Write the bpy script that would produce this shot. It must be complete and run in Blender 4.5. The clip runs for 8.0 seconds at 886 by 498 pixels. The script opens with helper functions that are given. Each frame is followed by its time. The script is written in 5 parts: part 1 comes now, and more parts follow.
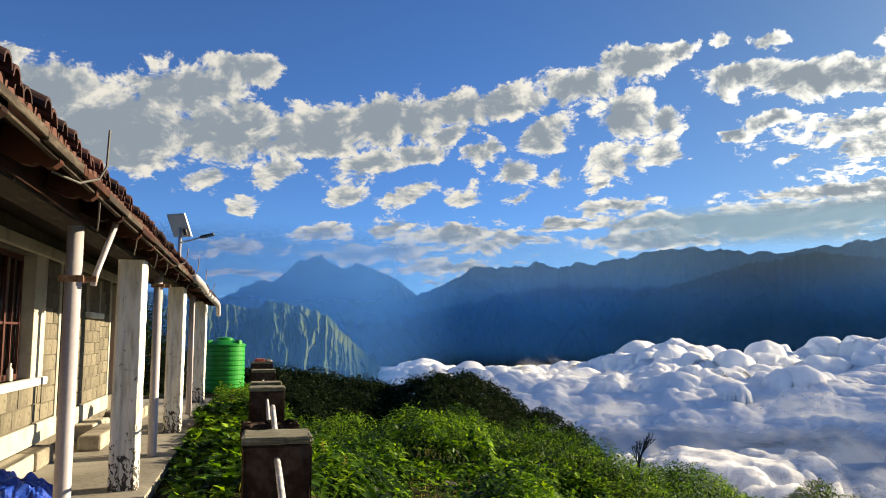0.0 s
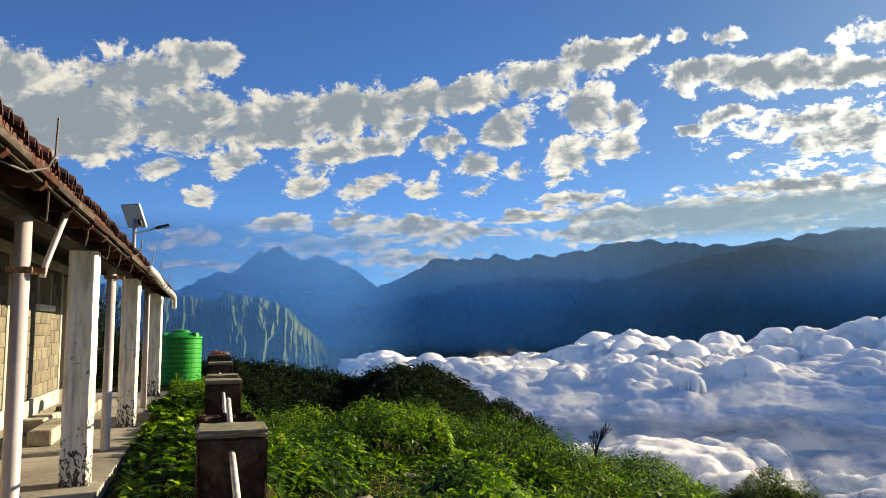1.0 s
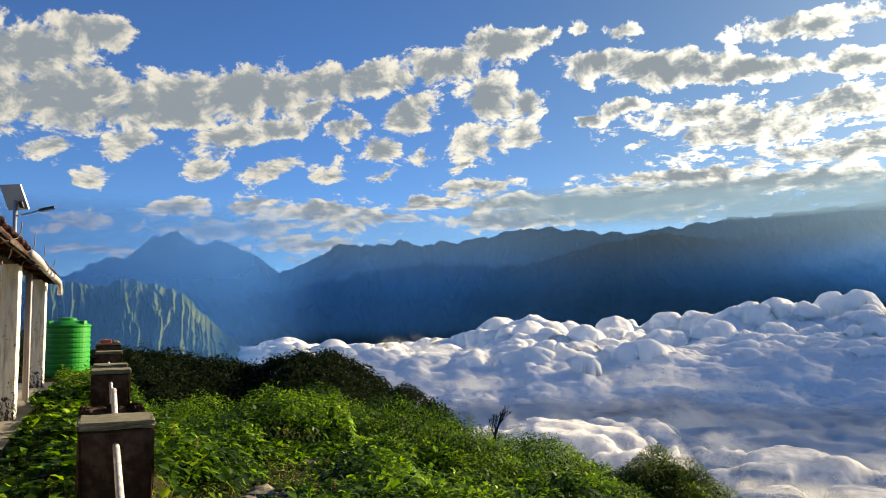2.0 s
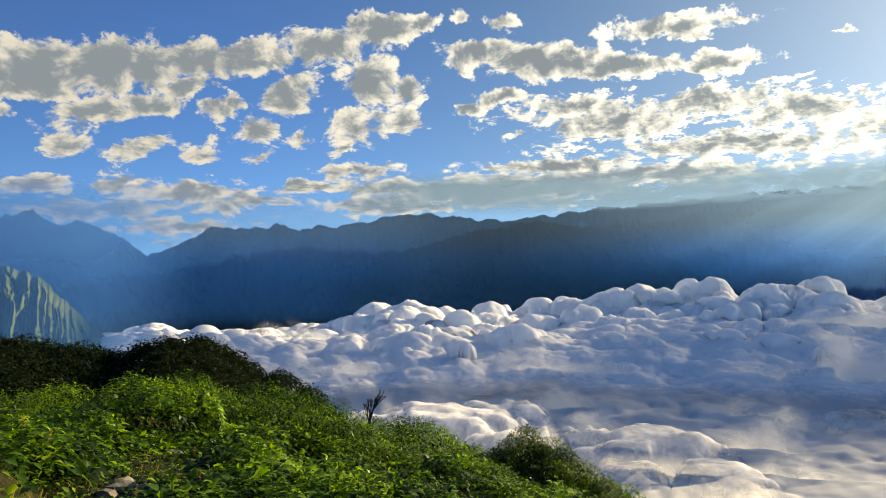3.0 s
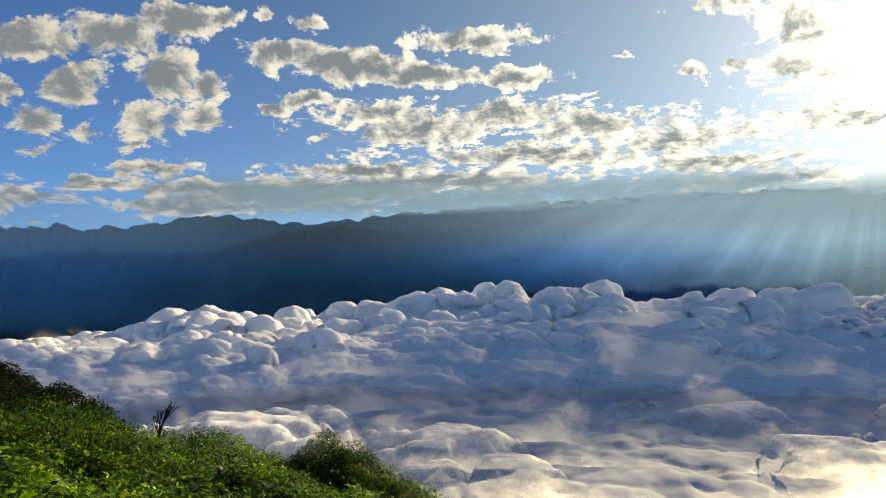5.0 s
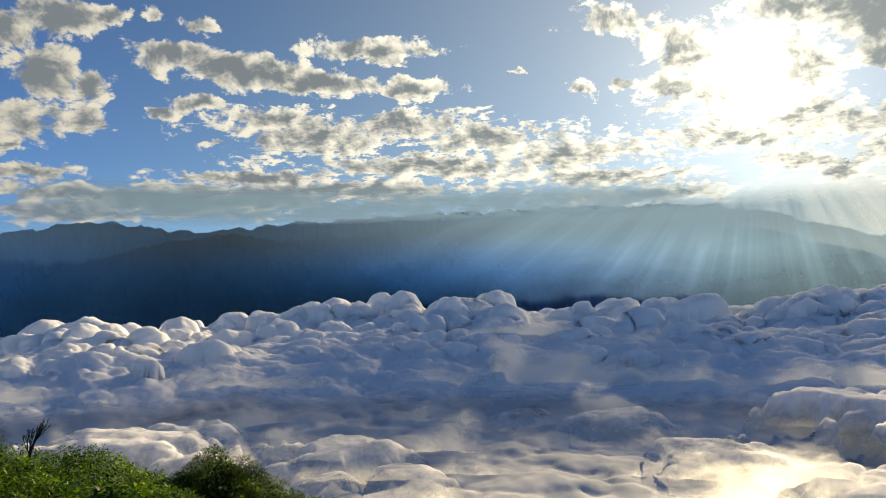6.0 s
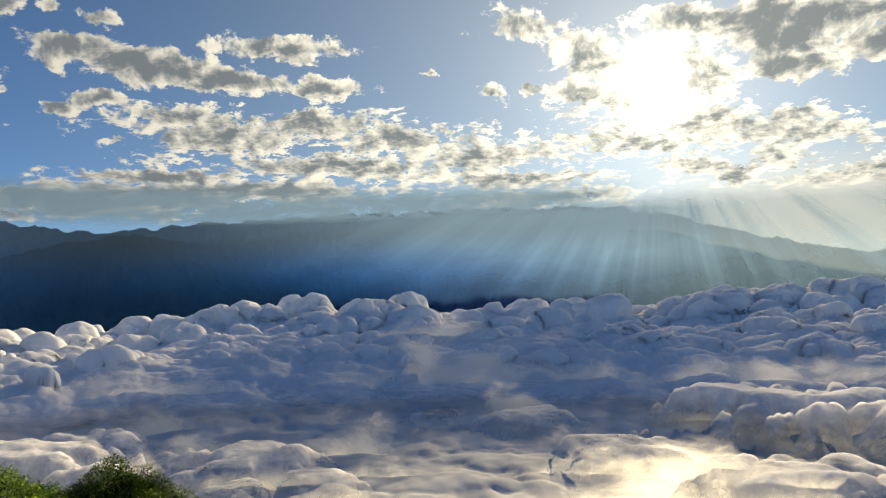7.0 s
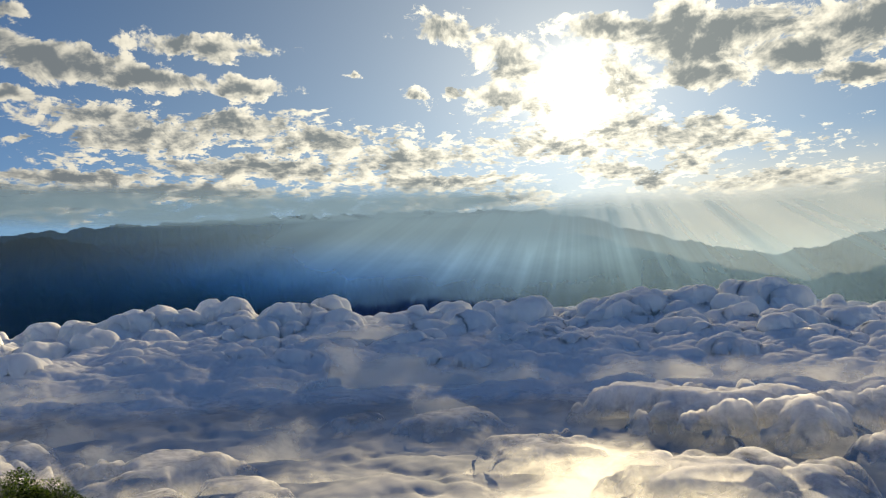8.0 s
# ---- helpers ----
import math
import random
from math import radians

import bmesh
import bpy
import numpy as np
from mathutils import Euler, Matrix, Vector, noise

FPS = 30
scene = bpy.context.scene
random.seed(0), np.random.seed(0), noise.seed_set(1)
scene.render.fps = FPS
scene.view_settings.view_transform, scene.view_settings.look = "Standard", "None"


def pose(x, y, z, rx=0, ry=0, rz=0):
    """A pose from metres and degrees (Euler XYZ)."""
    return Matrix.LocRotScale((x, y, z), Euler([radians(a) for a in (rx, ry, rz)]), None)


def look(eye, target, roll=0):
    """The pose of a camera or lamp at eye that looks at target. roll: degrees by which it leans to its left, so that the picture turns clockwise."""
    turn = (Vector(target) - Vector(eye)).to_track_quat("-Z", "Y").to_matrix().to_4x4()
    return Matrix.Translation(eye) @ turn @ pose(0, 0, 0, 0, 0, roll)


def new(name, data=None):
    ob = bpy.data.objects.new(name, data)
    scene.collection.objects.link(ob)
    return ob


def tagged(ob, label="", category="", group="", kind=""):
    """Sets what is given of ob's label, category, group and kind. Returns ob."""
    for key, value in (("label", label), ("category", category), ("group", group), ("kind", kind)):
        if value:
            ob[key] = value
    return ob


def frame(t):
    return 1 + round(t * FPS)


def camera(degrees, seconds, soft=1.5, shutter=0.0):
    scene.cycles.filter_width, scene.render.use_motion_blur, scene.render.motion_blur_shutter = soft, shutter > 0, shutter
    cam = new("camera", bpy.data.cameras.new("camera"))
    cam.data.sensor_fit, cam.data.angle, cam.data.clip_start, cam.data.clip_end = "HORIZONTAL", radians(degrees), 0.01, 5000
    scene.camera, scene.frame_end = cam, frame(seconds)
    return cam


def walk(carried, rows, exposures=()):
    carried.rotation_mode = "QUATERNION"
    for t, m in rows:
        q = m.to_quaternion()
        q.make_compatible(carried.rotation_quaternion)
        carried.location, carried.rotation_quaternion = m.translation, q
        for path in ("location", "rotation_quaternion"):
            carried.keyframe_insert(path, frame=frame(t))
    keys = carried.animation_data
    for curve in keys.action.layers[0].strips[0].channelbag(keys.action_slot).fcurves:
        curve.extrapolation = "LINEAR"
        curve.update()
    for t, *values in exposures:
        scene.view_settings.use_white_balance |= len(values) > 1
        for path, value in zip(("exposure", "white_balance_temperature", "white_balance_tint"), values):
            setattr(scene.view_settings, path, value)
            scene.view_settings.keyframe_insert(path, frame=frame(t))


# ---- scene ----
cam = camera(59.7, 8.0, soft=1.0)
# seconds, eye x y z, heading, pitch, roll
PATH = [
    (0.0, 0.000, 0.000, 1.500, 0.00, 6.35, 0.00),
    (0.5, 0.006, 0.000, 1.500, -1.10, 6.03, -0.11),
    (1.0, 0.015, 0.000, 1.500, -2.94, 5.74, -0.15),
    (1.5, 0.031, -0.002, 1.500, -5.97, 5.25, -0.37),
    (3.0, 0.098, -0.016, 1.500, -19.08, 3.52, -0.32),
    (3.5, 0.116, -0.024, 1.500, -22.83, 3.14, -0.40),
    (4.0, 0.132, -0.031, 1.500, -26.15, 3.04, -0.53),
    (5.5, 0.183, -0.062, 1.500, -37.48, 4.08, -0.85),
    (6.0, 0.198, -0.075, 1.500, -41.30, 4.32, -0.92),
    (6.5, 0.211, -0.087, 1.500, -44.71, 4.37, -1.10),
    (7.0, 0.222, -0.099, 1.500, -47.82, 4.30, -1.38),
    (7.5, 0.232, -0.110, 1.500, -50.71, 4.35, -1.55),
    (8.0, 0.241, -0.122, 1.500, -53.51, 4.36, -1.84),
]
EXPOSURES = [(0.0, 1.48, 7550, 7), (1.5, 1.50, 7850, 6), (3.5, 1.30, 8400, 6), (5.5, 1.02, 8350, 6), (8.0, 0.78, 8250, 6)]
walk(cam, [(t, pose(x, y, z, 90 + p, 0, w) @ pose(0, 0, 0, 0, 0, r)) for t, x, y, z, w, p, r in PATH], EXPOSURES)

# ---------------------------------------------------------------- light
SUN_AZ, SUN_EL = 64.0, 15.2           # degrees clockwise from +y, and above the horizon
sun_dir = Vector((math.sin(radians(SUN_AZ)) * math.cos(radians(SUN_EL)), math.cos(radians(SUN_AZ)) * math.cos(radians(SUN_EL)), math.sin(radians(SUN_EL))))
sun = new("sun", bpy.data.lights.new("sun", "SUN"))
sun.data.energy, sun.data.angle, sun.data.color = 5.0, radians(0.6), (1.0, 0.87, 0.68)
sun.matrix_world = look(sun_dir * 60, (0, 0, 0))


class Nodes:
    """Short hand for building a node tree."""

    def __init__(self, tree):
        self.t = tree
        tree.nodes.clear()

    def add(self, kind, _in=(), **attrs):
        n = self.t.nodes.new(kind)
        for k, v in attrs.items():
            setattr(n, k, v)
        for k, v in dict(_in).items():
            self.put(n.inputs[k], v)
        return n

    def put(self, socket, v):
        if isinstance(v, bpy.types.NodeSocket):
            self.t.links.new(v, socket)
        elif isinstance(v, bpy.types.Node):
            self.t.links.new(v.outputs[0], socket)
        else:
            socket.default_value = v

    def math(self, op, a, b=0.0, c=0.0, clamp=False):
        n = self.t.nodes.new("ShaderNodeMath")
        n.operation, n.use_clamp = op, clamp
        for s, v in zip(n.inputs, (a, b, c)):
            self.put(s, v)
        return n.outputs[0]

    def vmath(self, op, a, b=(0, 0, 0), out=0):
        n = self.t.nodes.new("ShaderNodeVectorMath")
        n.operation = op
        self.put(n.inputs[0], a)
        if op == "SCALE":
            self.put(n.inputs["Scale"], b)
        elif op not in ("LENGTH", "NORMALIZE"):
            self.put(n.inputs[1], b)
        return n.outputs[out]

    def ramp(self, fac, stops, mode="LINEAR"):
        n = self.t.nodes.new("ShaderNodeValToRGB")
        n.color_ramp.interpolation = mode
        e = n.color_ramp.elements
        while len(e) < len(stops):
            e.new(0.5)
        for el, (p, c) in zip(e, stops):
            el.position = p
            el.color = (*c, 1) if len(c) == 3 else c
        self.put(n.inputs[0], fac)
        return n.outputs[0]

    def smooth(self, v, lo, hi, a=0.0, b=1.0):
        n = self.t.nodes.new("ShaderNodeMapRange")
        n.interpolation_type = "SMOOTHSTEP"
        for k, x in zip(("Value", "From Min", "From Max", "To Min", "To Max"), (v, lo, hi, a, b)):
            self.put(n.inputs[k], x)
        return n.outputs[0]

    def noise(self, vec, scale, detail=6.0, rough=0.55, dist=0.0, out=0):
        n = self.add("ShaderNodeTexNoise", {"Vector": vec, "Scale": scale, "Detail": detail, "Roughness": rough, "Distortion": dist})
        return n.outputs[out]

    def mix(self, fac, a, b, blend="MIX"):
        n = self.t.nodes.new("ShaderNodeMix")
        n.data_type, n.blend_type = "RGBA", blend
        self.put(n.inputs["Factor"], fac)
        self.put(n.inputs[6], a if not isinstance(a, tuple) else (*a, 1))
        self.put(n.inputs[7], b if not isinstance(b, tuple) else (*b, 1))
        return n.outputs[2]


# cloud groups of the sky: azimuth, elevation, half width, half height (degrees), thickness
SKY_BANK = [
    (-28.6, 15.9, 4.5, 2.5, 0.9), (-30.2, 17.8, 1.6, 1.0, 0.7), (-23.3, 13.8, 7.2, 3.2, 1.0), (-18.9, 17.1, 5.2, 1.9, 0.9), (-14.6, 18.8, 3.1, 1.2, 0.8),
    (-15.7, 14.4, 5.3, 2.4, 1.0), (-9.5, 14.7, 4.6, 2.0, 1.0), (-4.0, 15.7, 4.7, 1.8, 1.0), (0.7, 16.4, 3.9, 1.4, 0.9), (5.4, 17.1, 4.2, 1.2, 0.9),
    (10.1, 18.1, 3.9, 1.3, 0.9), (14.3, 19.3, 3.4, 1.2, 0.95), (17.3, 19.8, 1.6, 0.7, 0.8), (13.8, 15.7, 2.5, 1.5, 0.85), (16.6, 15.3, 1.5, 1.2, 0.8),
    (12.7, 12.4, 2.3, 1.4, 0.75), (16.3, 13.0, 1.6, 1.0, 0.75),
]
SKY_PUFFS = [
    (-17.1, 11.3, 2.0, 1.0, 0.6), (-12.3, 11.8, 2.3, 1.1, 0.7), (-14.7, 9.0, 1.3, 0.7, 0.5), (-7.3, 10.3, 1.6, 0.7, 0.6), (-5.7, 12.4, 3.6, 1.0, 0.75),
    (-2.7, 10.4, 2.0, 0.8, 0.6), (-1.7, 13.3, 2.4, 0.9, 0.7), (0.7, 14.7, 2.1, 0.8, 0.75), (3.0, 13.4, 1.6, 1.0, 0.75), (1.9, 10.2, 1.7, 0.8, 0.6),
    (5.5, 12.2, 1.7, 1.2, 0.7), (7.7, 14.5, 1.9, 1.5, 0.8), (6.0, 10.5, 1.9, 0.5, 0.55), (8.6, 11.6, 0.8, 0.8, 0.5), (11.7, 11.0, 1.1, 0.4, 0.5),
    (20.5, 20.4, 0.8, 0.4, 0.55), (24.7, 11.9, 1.0, 0.3, 0.45), (21.3, 13.8, 1.4, 0.5, 0.6),
]
SKY_LOW = [
    (-14.6, 6.2, 3.4, 0.6, 0.6), (-9.0, 7.5, 2.5, 0.7, 0.65), (-4.0, 8.1, 2.5, 0.7, 0.6), (1.1, 7.6, 4.0, 0.8, 0.65), (-4.8, 6.2, 5.9, 0.9, 0.65),
    (4.9, 7.0, 4.0, 0.7, 0.65), (12.6, 9.2, 3.4, 0.6, 0.65), (9.1, 8.0, 4.3, 0.5, 0.6), (0.7, 5.1, 5.5, 0.5, 0.65), (-15.0, 4.3, 2.8, 0.3, 0.6),
    (-1.0, 3.9, 2.1, 0.3, 0.6), (15.5, 6.8, 5.7, 0.7, 0.8), (23.1, 7.9, 6.8, 1.0, 0.95), (28.0, 9.6, 3.5, 0.4, 0.75), (28.9, 8.2, 4.0, 1.1, 0.9),
]
SKY_EAST = [
    (21.9, 17.8, 3.2, 1.2, 0.95), (27.0, 17.1, 5.4, 1.3, 1.0), (32.5, 16.3, 4.5, 0.9, 0.95), (23.6, 14.6, 2.3, 0.5, 0.7), (35.8, 18.8, 5.1, 0.9, 0.8),
    (39.8, 18.8, 2.3, 0.4, 0.5), (39.3, 15.9, 3.3, 0.7, 0.9), (23.6, 19.9, 1.5, 0.6, 0.7), (47.2, 17.1, 0.5, 0.2, 0.5), (20.8, 13.9, 1.2, 0.4, 0.6),
    (51.6, 15.8, 1.0, 0.5, 0.6), (54.6, 15.6, 1.0, 0.5, 0.6), (29.8, 13.5, 5.1, 1.0, 0.6),
]
SKY_FIELD = [
    (31.5, 12.5, 7.2, 1.1, 0.58), (38.3, 13.5, 7.2, 1.0, 0.55), (45.0, 12.6, 6.6, 1.1, 0.58), (51.6, 11.0, 7.3, 1.2, 0.6), (40.4, 10.5, 12.4, 0.9, 0.6),
    (52.7, 9.2, 9.0, 0.8, 0.62), (27.3, 9.6, 8.4, 0.6, 0.72), (17.9, 7.9, 10.3, 0.6, 0.85), (34.0, 8.6, 12.6, 0.8, 0.8), (56.5, 7.8, 6.1, 0.5, 0.62),
]
SKY_SUNSIDE = [
    (54.2, 20.3, 3.5, 1.0, 0.6), (59.5, 17.8, 3.1, 1.7, 0.62), (60.2, 14.6, 4.3, 1.6, 0.58), (65.6, 15.8, 4.3, 2.6, 0.62), (67.3, 12.7, 5.5, 1.2, 0.55),
    (72.5, 17.7, 4.8, 1.7, 1.0), (67.3, 19.4, 5.3, 1.0, 0.85), (67.2, 9.3, 3.2, 0.8, 0.6), (62.8, 11.4, 7.3, 1.1, 0.52), (72.6, 12.3, 2.6, 0.7, 0.5),
    (72.1, 9.8, 2.9, 0.7, 0.5), (73.6, 18.6, 7.2, 1.8, 1.0), (72.7, 15.7, 3.7, 1.0, 0.95), (79.3, 16.1, 4.3, 1.3, 0.95), (82.9, 14.2, 3.7, 0.9, 0.9),
    (82.8, 17.4, 3.8, 1.7, 0.9), (72.8, 11.1, 7.2, 1.0, 0.5), (77.4, 7.9, 6.7, 0.8, 0.42), (68.8, 8.8, 1.9, 0.6, 0.62), (58.0, 15.2, 2.5, 0.9, 0.55),
]
# each group with the lean of its clouds
SKY_GROUPS = ((SKY_BANK, 6), (SKY_PUFFS, 14), (SKY_LOW, 3), (SKY_EAST, -2), (SKY_FIELD, 0), (SKY_SUNSIDE, -4))

world = bpy.data.worlds.new("sky")
scene.world = world
world.use_nodes = True
w = Nodes(world.node_tree)
sky = w.add("ShaderNodeTexSky", sky_type="NISHITA", sun_disc=False, sun_elevation=radians(SUN_EL), sun_rotation=radians(SUN_AZ), altitude=3300, air_density=1.0, dust_density=0.6, ozone_density=1.5)
way = w.add("ShaderNodeTexCoord").outputs["Generated"]
sep = w.add("ShaderNodeSeparateXYZ", {0: way}).outputs
azim = w.math("MULTIPLY", w.math("ARCTAN2", sep[0], sep[1]), 57.29578)
elev = w.math("MULTIPLY", w.math("ARCSINE", sep[2]), 57.29578)
flat = w.add("ShaderNodeCombineXYZ", {0: azim, 1: elev}).outputs[0]
# cloud noise lies on a layer overhead, so that it flattens towards the horizon
rise = w.math("MULTIPLY", w.math("LOGARITHM", w.math("ADD", w.math("MAXIMUM", elev, -3.0), 5.0), math.e), 18.0)
layer = w.add("ShaderNodeCombineXYZ", {0: w.math("MULTIPLY", azim, 0.60), 1: rise}).outputs[0]
toward = w.vmath("DOT_PRODUCT", way, tuple(sun_dir), out=1)
warp = w.vmath("SCALE", w.vmath("SUBTRACT", w.noise(flat, 0.42, 4, 0.6, 0.0, 1), (0.5, 0.5, 0.5)), 2.2)
bent = w.vmath("ADD", flat, warp)
cover = 0.0
for group, tilt in SKY_GROUPS:
    # one group after the other: the faint nudge keeps them in turn
    at_ = bent if cover == 0.0 else w.vmath("ADD", bent, w.add("ShaderNodeCombineXYZ", {0: w.math("MULTIPLY", cover, 1e-6)}).outputs[0])
    for a, e, hw, hh, thick in group:
        local = w.add("ShaderNodeMapping", {"Vector": at_, "Location": (a, e, 0), "Rotation": (0, 0, radians(tilt)), "Scale": (hw * 1.06, hh * 1.12, 1)}, vector_type="TEXTURE").outputs[0]
        puff = w.math("MULTIPLY", w.math("SUBTRACT", 1.0, w.vmath("LENGTH", local, out=1)), thick)
        cover = puff if cover == 0.0 else w.math("SMOOTH_MAX", cover, puff, 0.08)
# away from the valley side the sky goes on with scattered clouds
away = w.smooth(w.math("ABSOLUTE", w.math("SUBTRACT", azim, 28.0)), 62.0, 80.0)
other = w.math("MULTIPLY", away, w.smooth(w.noise(layer, 0.12, 3, 0.5), 0.50, 0.75, -0.4, 0.5))
cover = w.math("MAXIMUM", w.math("MAXIMUM", cover, -0.6), w.math("SUBTRACT", other, w.math("SUBTRACT", 1.0, away)))


def billows(at, octaves):
    """Heaped relief of the clouds, rounded above and ragged at the edges."""
    fine = w.math("SUBTRACT", w.noise(at, 0.50, octaves, 0.68, 0.35), 0.5)
    cells = w.add("ShaderNodeTexVoronoi", {"Vector": w.vmath("ADD", at, w.vmath("SCALE", warp, 0.8)), "Scale": 1.0, "Randomness": 1.0, "Detail": min(3.0, octaves - 2.5), "Roughness": 0.60}, feature="F1", normalize=True)
    return w.math("ADD", w.math("MULTIPLY", fine, 2.5), w.math("MULTIPLY", w.math("SUBTRACT", 0.38, cells.outputs["Distance"]), 0.80))


ripple = w.math("MULTIPLY", w.math("SUBTRACT", w.noise(w.vmath("MULTIPLY", layer, (1.0, 1.5, 1.0)), 1.9, 5, 0.6, 0.3), 0.5), w.math("MULTIPLY", w.smooth(azim, 20.0, 32.0, 0.25, 1.7), w.smooth(elev, 16.5, 13.5, 0.35, 1.0)))
relief = w.math("ADD", billows(layer, 11.0), ripple)
soft_relief = billows(layer, 4.0)
soft_sunward = billows(w.vmath("ADD", layer, (0.42, -0.20, 0)), 4.0)
dens = w.math("ADD", w.math("SUBTRACT", cover, w.smooth(toward, 0.5, 0.9, 0.10, 0.04)), w.math("MULTIPLY", relief, w.smooth(cover, 0.0, 0.6, 0.95, 0.50)))
alpha = w.smooth(dens, -0.02, 0.24)
lean = w.math("MULTIPLY", w.math("SUBTRACT", soft_relief, soft_sunward), 0.85)
grain = w.math("MULTIPLY", w.math("SUBTRACT", relief, soft_relief), 0.46)
body = w.math("SUBTRACT", w.math("ADD", w.math("ADD", cover, w.math("MULTIPLY", soft_relief, 0.42)), grain), lean)
thick = w.smooth(body, w.smooth(toward, 0.5, 0.95, -0.04, -0.12), w.smooth(toward, 0.5, 0.95, 0.64, 0.74))
near_sun = w.smooth(toward, 0.80, 1.0)
sun_side = w.smooth(toward, 0.45, 0.97)
core = w.math("POWER", w.math("MAXIMUM", toward, 0.0), 1500.0)
broad = w.math("POWER", w.math("MAXIMUM", toward, 0.0), 13.0)
wide = w.math("POWER", w.math("MAXIMUM", toward, 0.0), 80.0)
lit = w.mix(near_sun, w.mix(sun_side, (3.8, 3.85, 3.9), (6.3, 6.5, 6.65)), (7.2, 7.3, 7.2))
shade = w.mix(near_sun, (1.25, 1.58, 2.10), (1.38, 1.78, 2.28))
cloud_col = w.mix(thick, lit, shade)
blue = w.mix(1.0, sky.outputs[0], w.mix(sun_side, (0.28, 0.51, 0.89), (0.40, 0.51, 0.62)), "MULTIPLY")
glow = w.mix(1.0, w.mix(1.0, w.mix(broad, (0, 0, 0), (1.9, 2.1, 2.2)), w.mix(wide, (0, 0, 0), (1.9, 1.87, 1.75)), "ADD"), w.mix(core, (0, 0, 0), (38.0, 37.0, 33.0)), "ADD")
low = w.math("MULTIPLY", w.smooth(w.math("ABSOLUTE", w.math("SUBTRACT", elev, 5.0)), 7.0, 0.0), w.smooth(w.math("ABSOLUTE", w.math("SUBTRACT", azim, 78.0)), 22.0, 4.0))
blue = w.mix(w.math("MULTIPLY", low, 0.75), blue, (5.6, 5.2, 4.3))
veiled = w.math("SUBTRACT", 1.0, w.math("MULTIPLY", w.math("MULTIPLY", alpha, thick), 0.75))
total = w.mix(1.0, w.mix(alpha, blue, cloud_col), w.mix(1.0, glow, w.add("ShaderNodeCombineXYZ", {0: veiled, 1: veiled, 2: veiled}).outputs[0], "MULTIPLY"), "ADD")
backg = w.add("ShaderNodeBackground", {"Color": total, "Strength": 0.076})
w.add("ShaderNodeOutputWorld", {0: backg})


# ---------------------------------------------------------------- materials
def material(name):
    m = bpy.data.materials.new(name)
    m.use_nodes = True
    n = Nodes(m.node_tree)
    n.out = n.add("ShaderNodeOutputMaterial")
    return m, n


def surface(name, stops, scale=4.0, rough=0.8, bump=0.3, depth=0.01, fine=40.0, metal=0.0, stretch=(1, 1, 1), wear=None, vary=0.0, spec=0.3):
    """A surface with colour at two scales and relief; wear is (colour, amount)."""
    m, n = material(name)
    pos = n.add("ShaderNodeTexCoord").outputs["Object"]
    pos = n.vmath("MULTIPLY", pos, stretch)
    a = n.noise(pos, scale, 5, 0.6, 0.4)
    b = n.noise(pos, fine, 4, 0.65)
    f = n.math("ADD", n.math("MULTIPLY", a, 0.65), n.math("MULTIPLY", b, 0.35))
    if vary:
        rnd = n.add("ShaderNodeObjectInfo").outputs["Random"]
        f = n.math("ADD", f, n.math("MULTIPLY", n.math("SUBTRACT", rnd, 0.5), vary))
    k = len(stops)
    col = n.ramp(n.smooth(f, 0.3, 0.7), [(i / max(1, k - 1), c) for i, c in enumerate(stops)])
    if wear:
        spots = n.smooth(n.noise(pos, scale * 2.3, 6, 0.7, 0.6), 1 - wear[1], 1 - wear[1] + 0.06)
        col = n.mix(spots, col, wear[0])
    bs = n.add("ShaderNodeBsdfPrincipled", {"Base Color": col, "Metallic": metal, "Specular IOR Level": spec})
    n.put(bs.inputs["Roughness"], n.math("ADD", rough - 0.1, n.math("MULTIPLY", b, 0.2)))
    if bump:
        bp = n.add("ShaderNodeBump", {"Height": f, "Strength": bump, "Distance": depth})
        n.put(bs.inputs["Normal"], bp.outputs[0])
    n.put(n.out.inputs[0], bs)
    return m


def flaking_paint(name):
    """Old whitewash over dark concrete, flaking most where splashing rain reaches it."""
    m, n = material(name)
    pos = n.add("ShaderNodeTexCoord").outputs["Object"]
    z = n.add("ShaderNodeSeparateXYZ", {0: pos}).outputs[2]
    streak = n.noise(n.vmath("MULTIPLY", pos, (9.0, 9.0, 1.2)), 2.0, 5, 0.6)
    white = n.ramp(n.smooth(streak, 0.3, 0.7), [(0, (0.50, 0.47, 0.40)), (0.5, (0.70, 0.68, 0.62)), (1, (0.80, 0.78, 0.73))])
    chips = n.noise(n.vmath("MULTIPLY", pos, (1.0, 1.0, 0.6)), 22.0, 5, 0.65, 0.5)
    gone = n.smooth(n.math("ADD", chips, n.smooth(z, 0.75, 0.0, 0.0, 0.17)), 0.645, 0.665)
    col = n.mix(gone, white, n.mix(n.noise(pos, 60.0, 3), (0.02, 0.018, 0.015), (0.09, 0.08, 0.07)))
    bs = n.add("ShaderNodeBsdfPrincipled", {"Base Color": col, "Roughness": 0.8})
    bp = n.add("ShaderNodeBump", {"Height": n.math("SUBTRACT", n.math("MULTIPLY", streak, 0.6), gone), "Strength": 0.6, "Distance": 0.004})
    n.put(bs.inputs["Normal"], bp.outputs[0])
    n.put(n.out.inputs[0], bs)
    return m


M_POST = flaking_paint("flaking_whitewash")


